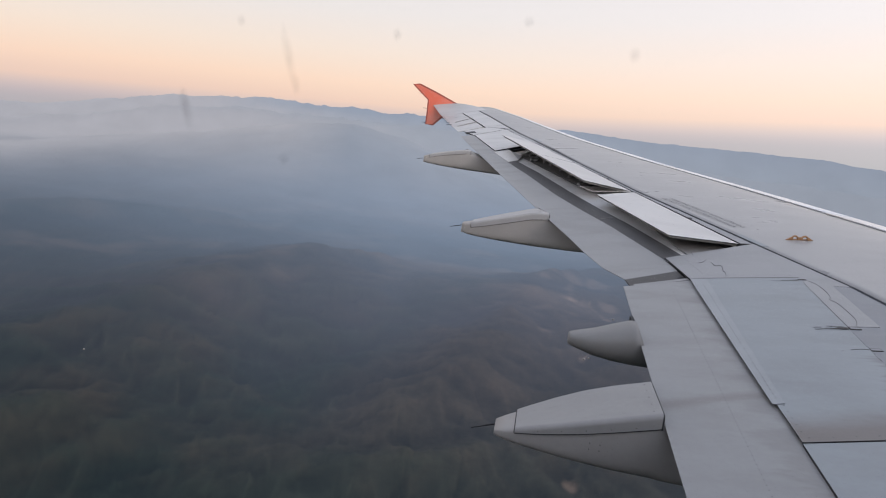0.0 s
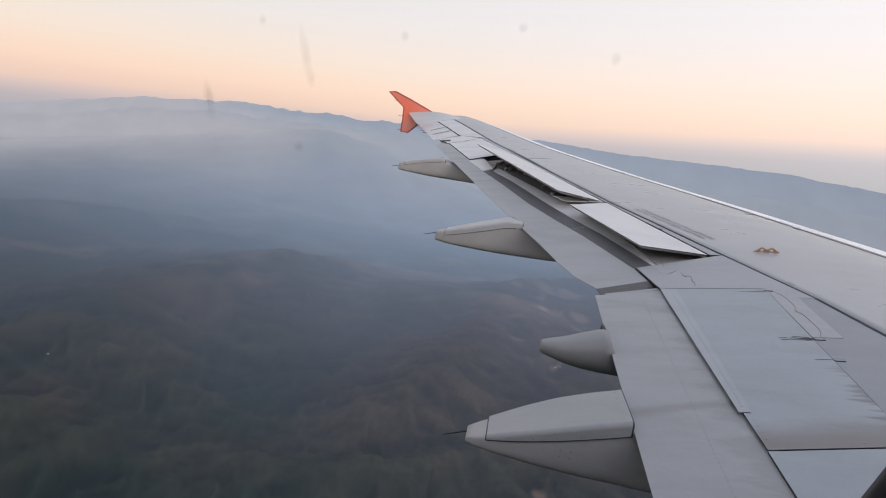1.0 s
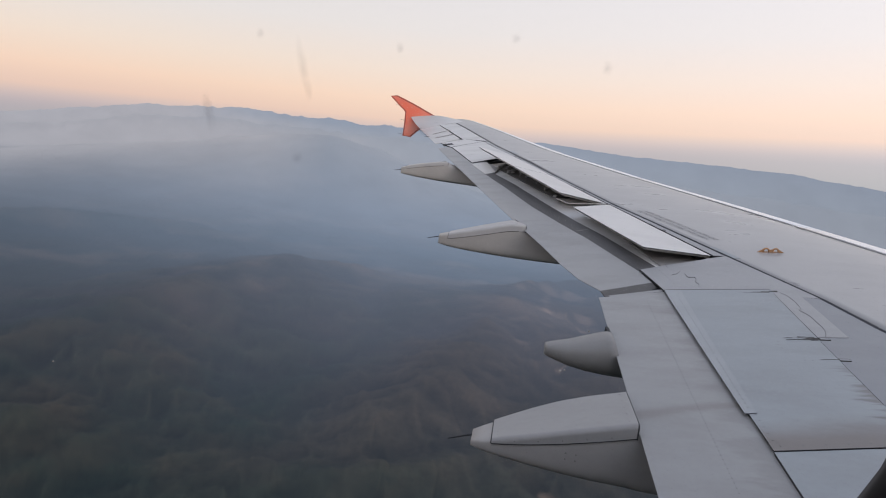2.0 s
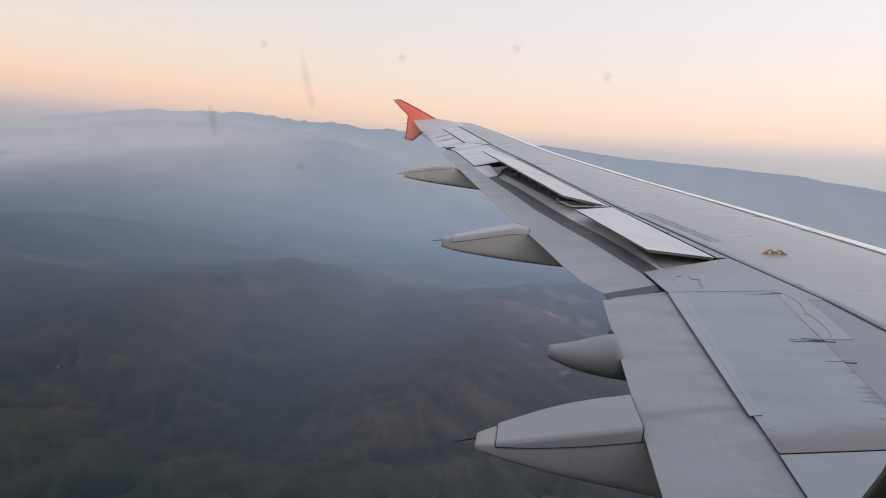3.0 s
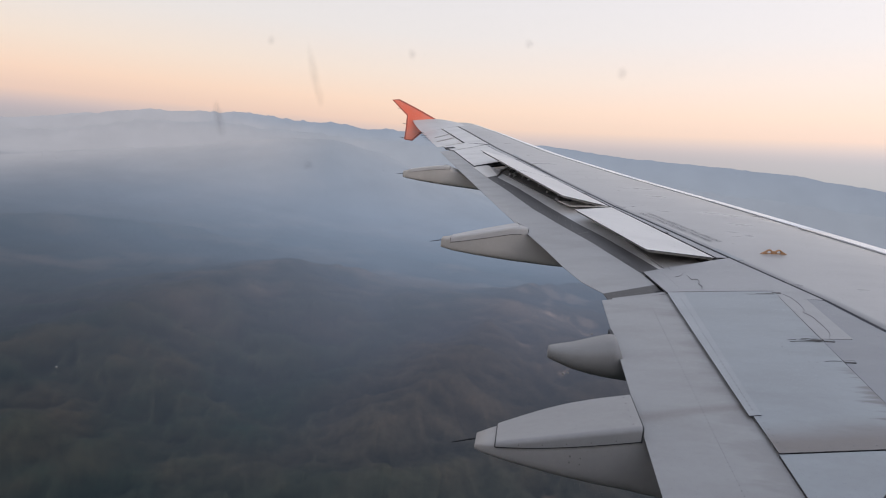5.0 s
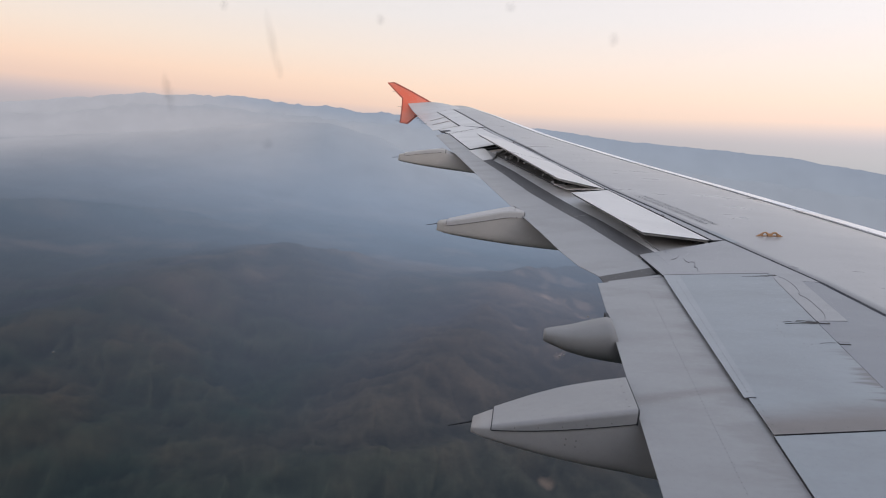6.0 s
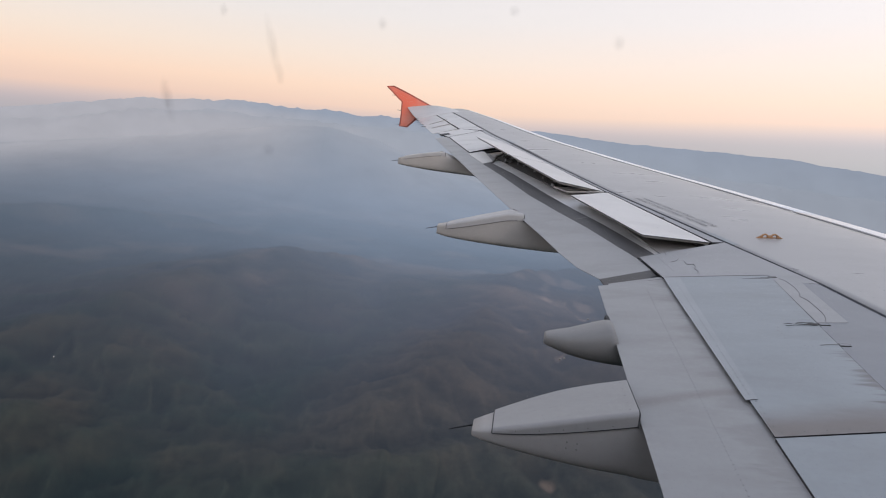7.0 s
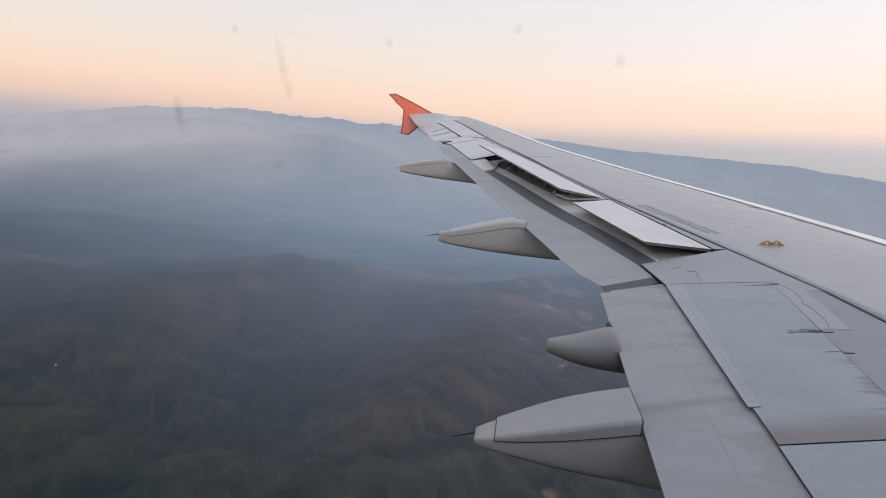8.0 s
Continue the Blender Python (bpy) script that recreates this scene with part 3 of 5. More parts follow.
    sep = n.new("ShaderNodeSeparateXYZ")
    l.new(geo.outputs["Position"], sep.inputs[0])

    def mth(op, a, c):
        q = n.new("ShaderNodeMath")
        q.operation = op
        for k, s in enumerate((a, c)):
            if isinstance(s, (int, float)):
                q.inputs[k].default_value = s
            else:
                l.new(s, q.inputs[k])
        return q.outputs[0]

    # haze painted into the surface: a glow that covers more with distance
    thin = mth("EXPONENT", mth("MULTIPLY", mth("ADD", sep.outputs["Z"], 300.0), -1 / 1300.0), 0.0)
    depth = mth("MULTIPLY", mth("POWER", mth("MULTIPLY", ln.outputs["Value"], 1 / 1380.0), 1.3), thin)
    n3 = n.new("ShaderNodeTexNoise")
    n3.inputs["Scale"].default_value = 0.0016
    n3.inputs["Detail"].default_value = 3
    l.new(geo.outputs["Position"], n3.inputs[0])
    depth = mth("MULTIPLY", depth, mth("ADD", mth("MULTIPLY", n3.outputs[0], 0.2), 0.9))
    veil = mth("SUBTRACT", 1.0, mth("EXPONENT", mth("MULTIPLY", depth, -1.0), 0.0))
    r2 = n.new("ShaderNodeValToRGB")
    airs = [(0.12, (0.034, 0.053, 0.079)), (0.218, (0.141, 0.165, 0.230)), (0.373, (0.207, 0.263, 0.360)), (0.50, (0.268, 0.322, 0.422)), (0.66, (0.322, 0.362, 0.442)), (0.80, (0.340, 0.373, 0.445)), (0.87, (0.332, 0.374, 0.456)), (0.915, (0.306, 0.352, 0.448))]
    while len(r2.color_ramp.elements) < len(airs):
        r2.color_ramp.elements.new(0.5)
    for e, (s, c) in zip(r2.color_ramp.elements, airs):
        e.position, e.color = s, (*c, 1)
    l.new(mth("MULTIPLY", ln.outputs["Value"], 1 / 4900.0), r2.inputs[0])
    ms = n.new("ShaderNodeAttribute")  # banks and wisps of mist before the far range, painted into the glow
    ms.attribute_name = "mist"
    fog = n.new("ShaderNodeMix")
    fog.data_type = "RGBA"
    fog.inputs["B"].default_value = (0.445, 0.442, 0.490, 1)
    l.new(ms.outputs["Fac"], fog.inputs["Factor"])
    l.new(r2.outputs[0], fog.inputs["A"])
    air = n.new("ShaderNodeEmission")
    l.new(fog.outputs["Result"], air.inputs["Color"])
    mk = n.new("ShaderNodeAttribute")  # dims the glow towards the tail: the hills' shade painted into the haze
    mk.attribute_name = "haze_shade"
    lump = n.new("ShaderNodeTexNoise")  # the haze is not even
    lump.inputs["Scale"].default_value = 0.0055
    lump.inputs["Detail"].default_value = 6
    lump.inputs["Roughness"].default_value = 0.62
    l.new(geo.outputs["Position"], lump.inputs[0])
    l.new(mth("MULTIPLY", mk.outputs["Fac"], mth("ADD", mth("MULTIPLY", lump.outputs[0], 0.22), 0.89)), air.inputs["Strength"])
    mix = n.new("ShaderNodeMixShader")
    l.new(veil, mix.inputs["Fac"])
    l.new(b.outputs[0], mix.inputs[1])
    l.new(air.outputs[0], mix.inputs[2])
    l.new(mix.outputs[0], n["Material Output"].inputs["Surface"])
    return m


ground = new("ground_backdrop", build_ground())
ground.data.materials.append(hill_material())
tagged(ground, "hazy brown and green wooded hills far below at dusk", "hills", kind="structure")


def build_hut(x, y, turn, wide, deep, tall):
    """A small pale hut with a pitched roof, far below on the hillside."""
    z = float(ground_height(np.array([x]), np.array([y]))[0])
    hut = tagged(new("hut"), "small pale hut with a pitched roof on a hillside", "hut", group="huts on the hills")
    w, d = wide / 2, deep / 2
    section = [(-w, -0.6), (w, -0.6), (w, tall), (0, tall + 0.5 * w), (-w, tall)]
    part("wall", loft([[(px, py, pz) for px, pz in section] for py in (-d, d)]), M_WHITEWASH, hut)
    for side in (-1, 1):
        face = [(0, tall + 0.5 * w + 0.03), (side * (w + 0.12), tall - 0.03), (side * (w + 0.12), tall + 0.05), (0, tall + 0.5 * w + 0.12)]
        part("roof", loft([[(px, py, pz) for px, pz in face] for py in (-d - 0.12, d + 0.12)]), M_TIN, hut, "pale weathered sheet roof")
    hut.matrix_basis = pose(x, y, z, 0, 0, turn)


M_WHITEWASH = paint("whitewash", (0.20, 0.19, 0.175), rough=0.8, dirt=0.3, bump=0.0)
M_TIN = paint("sheet_roof", (0.27, 0.27, 0.27), rough=0.5, dirt=0.4, bump=0.0)
for where in HUTS:
    build_hut(*where)

# ---- the cabin round the window ----
HULL_Z, R_OUT, R_IN = 0.49, 1.89, 1.80
X_AFT, X_FORE = -16.0, 8.0
HOLE_X, HOLE_Z, HOLE_W, HOLE_H, HOLE_R = -7.7655, 0.944, 0.12, 0.17, 0.09
BAY_X, BAY_A = (-8.12, -7.42), (-0.02, 0.52)


def build_hull():
    """A length of fuselage tube, with a bay left open for the window panel."""
    xs = sorted({X_AFT, -12.0, -9.0, *BAY_X, -6.0, -2.0, 3.0, X_FORE})
    angles = sorted({*[round(math.radians(a), 5) for a in range(-180, 180, 6)], *BAY_A})
    bm = bmesh.new()

    def ring(r):
        return [[bm.verts.new((x, r * math.cos(a), HULL_Z + r * math.sin(a))) for a in angles] for x in xs]

    outer, inner = ring(R_OUT), ring(R_IN)
    n = len(angles)

    def is_bay(i, k):
        return BAY_X[0] <= xs[i] < BAY_X[1] and BAY_A[0] <= angles[k] < BAY_A[1]

    for i in range(len(xs) - 1):
        for k in range(n):
            if is_bay(i, k):
                continue
            q = (k + 1) % n
            for g in (outer, inner):
                bm.faces.new((g[i][k], g[i + 1][k], g[i + 1][q], g[i][q]))
    for i in (0, len(xs) - 1):
        for k in range(n):
            q = (k + 1) % n
            bm.faces.new((outer[i][k], outer[i][q], inner[i][q], inner[i][k]))
    return bm


tagged(link("cabin_wall", build_hull(), M_HULL, smooth=True), "white painted airliner fuselage wall with pale lining", "wall", kind="structure")
for name, x in (("cabin_wall_aft", X_AFT), ("cabin_wall_fore", X_FORE)):
    ringpts = [(R_IN * 0.998 * math.cos(a * math.pi / 24), HULL_Z + R_IN * 0.998 * math.sin(a * math.pi / 24)) for a in range(48)]
    s = 0.04 if x == X_AFT else -0.04
    tagged(link(name, loft([[(x, y, z) for y, z in ringpts], [(x + s, y, z) for y, z in ringpts]]), M_LINING),
           "plain beige cabin bulkhead", "wall", kind="structure")
fb = bmesh.new()
bmesh.ops.create_cube(fb, size=1, matrix=Matrix.Translation(((X_AFT + X_FORE) / 2, 0, -0.42)) @ Matrix.Diagonal((X_FORE - X_AFT - 0.1, 3.06, 0.06, 1)))
tagged(link("floor", fb, M_LINING), "plain cabin floor", "floor", kind="structure")


def round_rect(w, h, r, n=10):
    pts = []
    for cx, cz, a0 in ((w - r, h - r, 0), (-w + r, h - r, 90), (-w + r, -h + r, 180), (w - r, -h + r, 270)):
        pts += [(cx + r * math.cos(math.radians(a0 + 90 * k / n)), cz + r * math.sin(math.radians(a0 + 90 * k / n))) for k in range(n + 1)]
    return pts


window = tagged(new("window_1"), "oval cabin window in a beige lining with a black gasket", "window", kind="structure")


def build_reveal():
    """The lining panel: a ring from the window's opening out to the edge of the bay."""
    hole = round_rect(HOLE_W + 0.009, HOLE_H + 0.009, HOLE_R + 0.009)
    edge = []
    for x, z in hole:
        k = max(abs(x) / 0.36, abs(z) / 0.50)
        edge.append((x / k, z / k))
    loops = []
    for pts, y in ((hole, 1.8244), (edge, 1.836), (edge, 1.762), (hole, 1.770)):
        loops.append([(HOLE_X + x, y, HOLE_Z + z) for x, z in pts])
    return loft(loops + loops[:1], closed_ends=False)


part("window_frame", build_reveal(), M_LINING, window, "beige moulded window lining", smooth=False)


def tube_ring(pts, y, r):
    loops = []
    n = len(pts)
    for i in range(n):
        x, z = pts[i]
        px, pz = pts[i - 1]
        qx, qz = pts[(i + 1) % n]
        t = Vector((qx - px, qz - pz)).normalized()
        nx, nz = t.y, -t.x
        loops.append([(HOLE_X + x + nx * r * math.cos(a), y + r * math.sin(a), HOLE_Z + z + nz * r * math.cos(a)) for a in [k * math.pi / 4 for k in range(8)]])
    return loft(loops + loops[:1], closed_ends=False)


part("gasket", tube_ring(round_rect(HOLE_W + 0.006, HOLE_H + 0.006, HOLE_R + 0.006), 1.8244, 0.006), M_GASKET, window, "black rubber gasket", smooth=True)

def pane_material():
    """Clear acrylic: straight through, with a faint sheen."""
    m, n, l, b = node_material("clear_acrylic")
    clear, sheen, mix, fres = n.new("ShaderNodeBsdfTransparent"), n.new("ShaderNodeBsdfGlossy"), n.new("ShaderNodeMixShader"), n.new("ShaderNodeFresnel")
    clear.inputs["Color"].default_value = (1, 1, 1, 1)
    sheen.inputs["Roughness"].default_value = 0.03
    fres.inputs["IOR"].default_value = 1.12
    l.new(fres.outputs[0], mix.inputs["Fac"])
    l.new(clear.outputs[0], mix.inputs[1])
    l.new(sheen.outputs[0], mix.inputs[2])
    l.new(mix.outputs[0], n["Material Output"].inputs["Surface"])
    n.remove(b)
    return m


pane_edge = round_rect(HOLE_W + 0.005, HOLE_H + 0.005, HOLE_R + 0.005)
pane = part("pane", loft([[(HOLE_X + x, y, HOLE_Z + z) for x, z in pane_edge] for y in (1.8256, 1.8282)]), pane_material(), window, "clear acrylic pane, faintly smudged")
pane.visible_shadow = False

# ---- the wing ----
wing = tagged(new("aircraft_wing"), "swept grey airliner wing with raised spoilers and an orange-red tip fence", "wing")
wing.location = (0, 0, 0)
SPAN = [1.76, 3, 4, 5, 6, 6.4, 7, 8, 9, 10, 10.8, 11.5, 12, 13, 13.6, 14.6, 15.2, 15.7, 16.4, 17.0]
SLAT_C = 0.195


def box_loop(y):
    rear = rear_c(y) - 0.01 / chord(y)
    cs = np.linspace(SLAT_C, rear, 25)
    up = [(at_chord(c, y), y, surf(at_chord(c, y), y)) for c in cs]
    dn = [(at_chord(c, y), y, under(c, y)) for c in cs[::-4]]
    return up + dn


box_bm = loft([box_loop(y) for y in SPAN])
bmesh.ops.recalc_face_normals(box_bm, faces=box_bm.faces)
for f in box_bm.faces:
    f.smooth = f.normal.z > 0.6
part("wing_box", box_bm, M_SKIN, wing, "grey painted upper wing skin")


def lead_c(x, y):
    return (at_chord(0.0, y) - x) / chord(y)


def slat_loop(y):
    cs = [SLAT_C - 0.004, 0.17, 0.13, 0.1, 0.07, 0.05, 0.03, 0.02, 0.01, 0.0]
    up = [(at_chord(c, y), y, surf(at_chord(c, y), y) + 0.003) for c in cs]
    h = float(np.interp(y, CROWN_Y, CROWN))
    nose = [(at_chord(-0.004, y), y, trail_z(y) + h * 0.30), (at_chord(0.002, y), y, trail_z(y) + h * 0.05)]
    dn = [(at_chord(c, y), y, under(c, y)) for c in (0.03, 0.08, 0.15, SLAT_C - 0.004)]
    return up + nose + dn


for a, b in ((1.9, 5.3), (5.32, 6.08), (6.1, 8.72), (8.74, 11.3), (11.32, 13.9), (13.92, 16.45), (16.47, 17.0)):
    ys = [a + (b - a) * k / 6 for k in range(7)]
    slat_bm = loft([slat_loop(y) for y in ys])
    for f in slat_bm.faces:  # only the nose is polished bare
        mid = f.calc_center_median()
        f.material_index = int(lead_c(mid.x, mid.y) > 0.16)
    slat = part("slat", slat_bm, M_SLAT, wing, "grey leading edge slat with a bright polished nose", smooth=True)
    slat.data.materials[1] = M_SKIN


def rear_x(y, gap=0.014):
    return at_chord(rear_c(y), y) - gap


# underlay sheets below the gaps, the gaps' shade put into their colour
part("gap_underlay", slab([(rear_x(1.8, -0.03), 1.8), (rear_x(7.3, -0.03), 7.3), (-6.76, 6.95), (-6.62, 1.8)], -0.03, 0.05, 8, 20), M_DARK, wing, "underlay sheet with the gaps' shade painted dark")
part("gap_underlay", slab([(rear_x(7.3, -0.03), 7.3), (rear_x(12.5, -0.03), 12.5), (-7.90, 12.5), (-6.17, 7.3)], -0.03, 0.05, 3, 20), M_DARK, wing)
part("gap_underlay", slab([(rear_x(12.5, -0.03), 12.5), (rear_x(16.95, -0.03), 16.95), (at_chord(0.96, 16.95), 16.95), (-8.45, 12.1)], -0.03, 0.03, 8, 20), M_DARK, wing)

# fixed panels behind the long seam
part("skin_panel", slab([(rear_x(1.8), 1.8), (rear_x(4.594), 4.594), (-6.655, 4.331), (-6.655, 1.8)]), M_PANEL, wing, "light grey inboard panel")
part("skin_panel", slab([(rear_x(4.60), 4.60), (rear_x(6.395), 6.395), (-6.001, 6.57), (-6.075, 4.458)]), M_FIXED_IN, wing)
part("skin_panel", slab([(rear_x(6.405), 6.405), (rear_x(7.34), 7.34), (-6.790, 6.95), (-6.695, 6.50)], 0.002), M_FIXED, wing)
part("skin_panel", slab([(rear_x(7.35), 7.35), (rear_x(9.17), 9.17), (-6.815, 9.17), (-6.195, 7.35)]), M_FIXED, wing)
part("skin_panel", slab([(rear_x(9.18), 9.18), (rear_x(12.54), 12.54), (-7.92, 12.52), (-6.825, 9.18)]), M_FIXED, wing)
part("skin_panel", slab([(rear_x(12.55), 12.55), (rear_x(14.11), 14.11), (-8.51, 14.11), (-7.935, 12.55)]), M_FIXED, wing)
part("skin_panel", slab([(rear_x(14.13), 14.13), (rear_x(17), 17.0), (at_chord(0.732, 17), 17.0), (at_chord(0.732, 14.48), 14.48)]), M_TIP, wing)
part("skin_panel", slab([(-8.53, 14.13), (-8.90, 14.46), (-9.28, 14.27), (-9.03, 13.73)]), M_TIP, wing)
part("skin_panel", slab([(at_chord(0.75, 16.6), 16.6), (at_chord(0.75, 17), 17.0), (at_chord(1, 17), 17.0), (at_chord(1, 16.6), 16.6)]), M_TIP, wing)

for ya, yb, wide in ((1.8, 6.4, 0.017), (6.4, 9.2, 0.016), (9.2, 13.0, 0.015), (13.0, 16.4, 0.0145)):
    part("seam_sealant", slab([(rear_x(ya, 0.009 - wide), ya), (rear_x(yb, 0.009 - wide), yb), (rear_x(yb, wide), yb), (rear_x(ya, wide), ya)], 0.0015, 0.006, 1, 12, edge=0), M_SEAL, wing, "dark sealant along the rear spar seam")

for ya, yb in ((2.0, 5.3), (5.32, 8.7), (8.74, 11.3), (11.32, 13.9), (13.92, 16.4)):  # trailing edge of each slat
    part("slat_seam", slab([(at_chord(SLAT_C - 0.002, ya), ya), (at_chord(SLAT_C - 0.002, yb), yb), (at_chord(SLAT_C + 0.003, yb), yb), (at_chord(SLAT_C + 0.003, ya), ya)], 0.0035, 0.003, 1, 10, edge=0), M_RIVET, wing, "thin grimy seam behind the slats")

# spoilers: the first and last lie flush, three stand up
spoiler = part("spoiler", slab([(-6.080, 4.457), (-6.006, 6.555), (-6.685, 6.49), (-6.655, 4.337)], 0.003, 0.004, 8, 14), M_STAINED, wing, "flush light grey inboard spoiler")
part("seal_plate", slab([(-5.868, 5.676), (-5.852, 6.50), (-6.006, 6.50), (-6.032, 5.66)], 0.003, 0.004, 3, 6, edge=0), M_FIXED, spoiler)
part("trim_strip", slab([(-6.626, 4.655), (-6.590, 6.49), (-6.695, 6.485), (-6.678, 4.64)], 0.006, 0.003, 2, 10), M_TRIM, spoiler, "riveted trim strip")


def raised_spoiler(h0, h1, t1, t0):
    """A white panel hinged on h0-h1 that stands up to t0-t1, with a dark underside."""
    h0, h1, t1, t0 = [Vector(p) for p in (h0, h1, t1, t0)]
    board = plate([h0, h1, t1, t0], 0.0045)
    flat = (h1 - h0).cross(t0 - h0).normalized()
    for f in board.faces:  # edge faces coloured dark
        f.material_index = int(abs(f.normal.dot(flat)) < 0.9)
    ob = part("spoiler", board, M_SPOILER, wing, "white spoiler panel raised from the wing")
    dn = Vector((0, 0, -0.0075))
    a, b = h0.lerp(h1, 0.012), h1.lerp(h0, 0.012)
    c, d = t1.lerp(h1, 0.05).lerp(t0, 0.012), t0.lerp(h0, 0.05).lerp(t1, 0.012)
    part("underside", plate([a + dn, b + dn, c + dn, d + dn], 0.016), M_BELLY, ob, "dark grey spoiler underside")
    return ob


HIN, HMID, HOUT = Vector((-6.845, 9.20, 0.424)), Vector((-7.39, 10.88, 0.574)), Vector((-7.93, 12.52, 0.724))
TIN, TMID, TOUT = Vector((-7.352, 8.984, 0.482)), Vector((-7.913, 10.65, 0.640)), Vector((-8.46, 12.277, 0.794))
SIDE = Vector((-0.004, 0.013, 0.001))
raised_spoiler((-6.21, 7.335, 0.258), (-6.825, 9.16, 0.424), (-7.224, 8.739, 0.377), (-6.757, 7.195, 0.263))
raised_spoiler(HIN, HMID, TMID, TIN)
raised_spoiler(HMID + SIDE, HOUT, TOUT, TMID + SIDE)
part("spoiler", slab([(-7.95, 12.57), (-8.52, 14.10), (-9.01, 13.71), (-8.51, 12.07)], 0.002, 0.02), M_TIP, wing, "flush light grey outboard spoiler")

part("spoiler_rib", slab([(-6.86, 9.165), (-6.872, 9.205), (-7.36, 9.47), (-7.235, 9.20)], 0.012, 0.012, 4, 2, edge=0), M_TIP, wing, "pale fixed rib between two raised spoilers")

# the cove under the raised spoilers
cove = part("cove", slab([(-6.22, 7.25), (-7.96, 12.48), (-8.34, 11.80), (-6.77, 6.97)], -0.034, 0.01, 5, 20, lift=(-0.04, -0.04, 0.0, 0.0)), M_COVE, wing, "grey flap cove")
part("rear_spar", slab([(-6.19, 7.25), (-7.91, 12.48), (-7.94, 12.48), (-6.22, 7.25)], -0.02, 0.2, 1, 12), M_BELLY, wing, "dark rear spar")

def ribbon(front, rear, off=0.0, th=0.02, nu=5, sub=5, front_drop=0.0):
    """A thin panel between two edges in plan, each a row of (x, y)."""
    stations = []
    for k in range(len(front) - 1):
        for q in range(sub):
            t = q / sub
            stations.append([Vector((a[0] + (b[0] - a[0]) * t, a[1] + (b[1] - a[1]) * t, 0)) for a, b in ((front[k], front[k + 1]), (rear[k], rear[k + 1]))])
    stations.append([Vector((*front[-1], 0)), Vector((*rear[-1], 0))])
    loops = []
    for f, r in stations:
        up, dn = [], []
        for i in range(nu + 1):
            u = i / nu
            p = f.lerp(r, u)
            z = surf(p.x, p.y) + off - front_drop * (1 - u) ** 2
            up.append((p.x, p.y, z))
            dn.append((p.x, p.y, z - 0.004 - th * (1 - u)))
        loops.append(up + dn[::-1])
    return loft(loops)


# flaps
def te(y, back=0.02):
    return (trail_x(y) - back, y)


STRIP = [(-6.799, 6.961), (-6.924, 7.321), (-7.108, 7.861), (-7.333, 8.43), (-7.607, 9.176), (-7.963, 10.32), (-8.247, 11.165)]
flap_out = part("flap", ribbon([(-6.742, 6.695), *STRIP, (-8.136, 11.25), (-8.10, 11.58), (-8.31, 12.13), (at_chord(0.88, 13.85), 13.85)],
                               [(-7.10, 6.50), te(6.75, 0.005), te(7.10), te(7.60, 0.01), te(8.15, 0.015), te(8.85), te(9.95), te(10.8), te(11.0), te(11.3), te(11.85), te(13.75)], -0.012, 0.05, 5, 3), M_FLAP, wing, "grey outboard flap")
part("rub_strip", ribbon([(-6.665, 7.06), (-6.79, 7.43), (-6.97, 7.95), (-7.195, 8.52), (-7.47, 9.30), (-7.84, 10.42), (-8.149, 11.232)], STRIP, -0.010, 0.02, 2, 3), M_RUB, flap_out, "dark unpainted strip along the flap nose")
part("strip_joint", slab([(-7.082, 8.165), (-7.087, 8.181), (-7.201, 8.128), (-7.196, 8.112)], -0.006, 0.003, 3, 1, edge=0), M_RIVET, flap_out, "grey joint in the rub strip")
# added white patch: paints light onto the flap end below the spoiler
part("flap_end", slab([(-8.125, 11.30), (-8.30, 12.10), (-8.52, 12.03), (-8.245, 11.17)], -0.007, 0.006, 3, 4, edge=0), M_SPOILER, flap_out, "end of the outboard flap nose, painted white to look lit")
flap_in = part("flap", ribbon([(-6.60, 1.8), (-6.61, 4.3), (-6.62, 6.52)], [(-7.122, 1.8), (-7.122, 4.3), (-7.124, 6.34)], -0.008, 0.06, 6, 8, 0.002), M_FLAP, wing, "grey inboard flap")
# slab in the flap gap, painted dark for the shade there
part("end_rib", slab([(-6.70, 6.60), (-6.70, 6.515), (-7.06, 6.37), (-7.06, 6.45)], -0.060, 0.02, 4, 1), M_DARK, flap_in, "slab with the shade between the flaps painted dark")
part("end_face", slab([(-6.690, 6.575), (-6.742, 6.695), (-7.10, 6.50), (-7.06, 6.415)], -0.012, 0.008, 6, 2, lift=(-0.030, 0.0, 0.0, -0.030), edge=0), M_BAY, flap_out, "grey grimy end face of the outboard flap")
part("end_lip", slab([(-6.66, 6.515), (-6.665, 6.556), (-7.06, 6.398), (-7.05, 6.360)], -0.010, 0.006, 6, 1), M_FLAP, flap_in, "grey lip along the end of the inboard flap")

# aileron
aileron = part("aileron", ribbon([(at_chord(0.750, 14.51), 14.51), (at_chord(0.748, 16.9), 16.9)], [(at_chord(1.0, 14.25), 14.25), (at_chord(1.02, 16.52), 16.52)], 0.0, 0.03, 5, 6), M_TIP, wing, "light grey aileron")
for xa, ya, xb, yb in ((-9.60, 15.42, -9.30, 15.62), (-9.48, 14.89, -9.17, 15.11)):
    part("hinge_fairing", slab([(xb, yb - 0.02), (xb, yb + 0.02), (xa, ya + 0.012), (xa, ya - 0.012)], 0.012, 0.01, 4, 2, edge=0), M_FAIR, aileron)

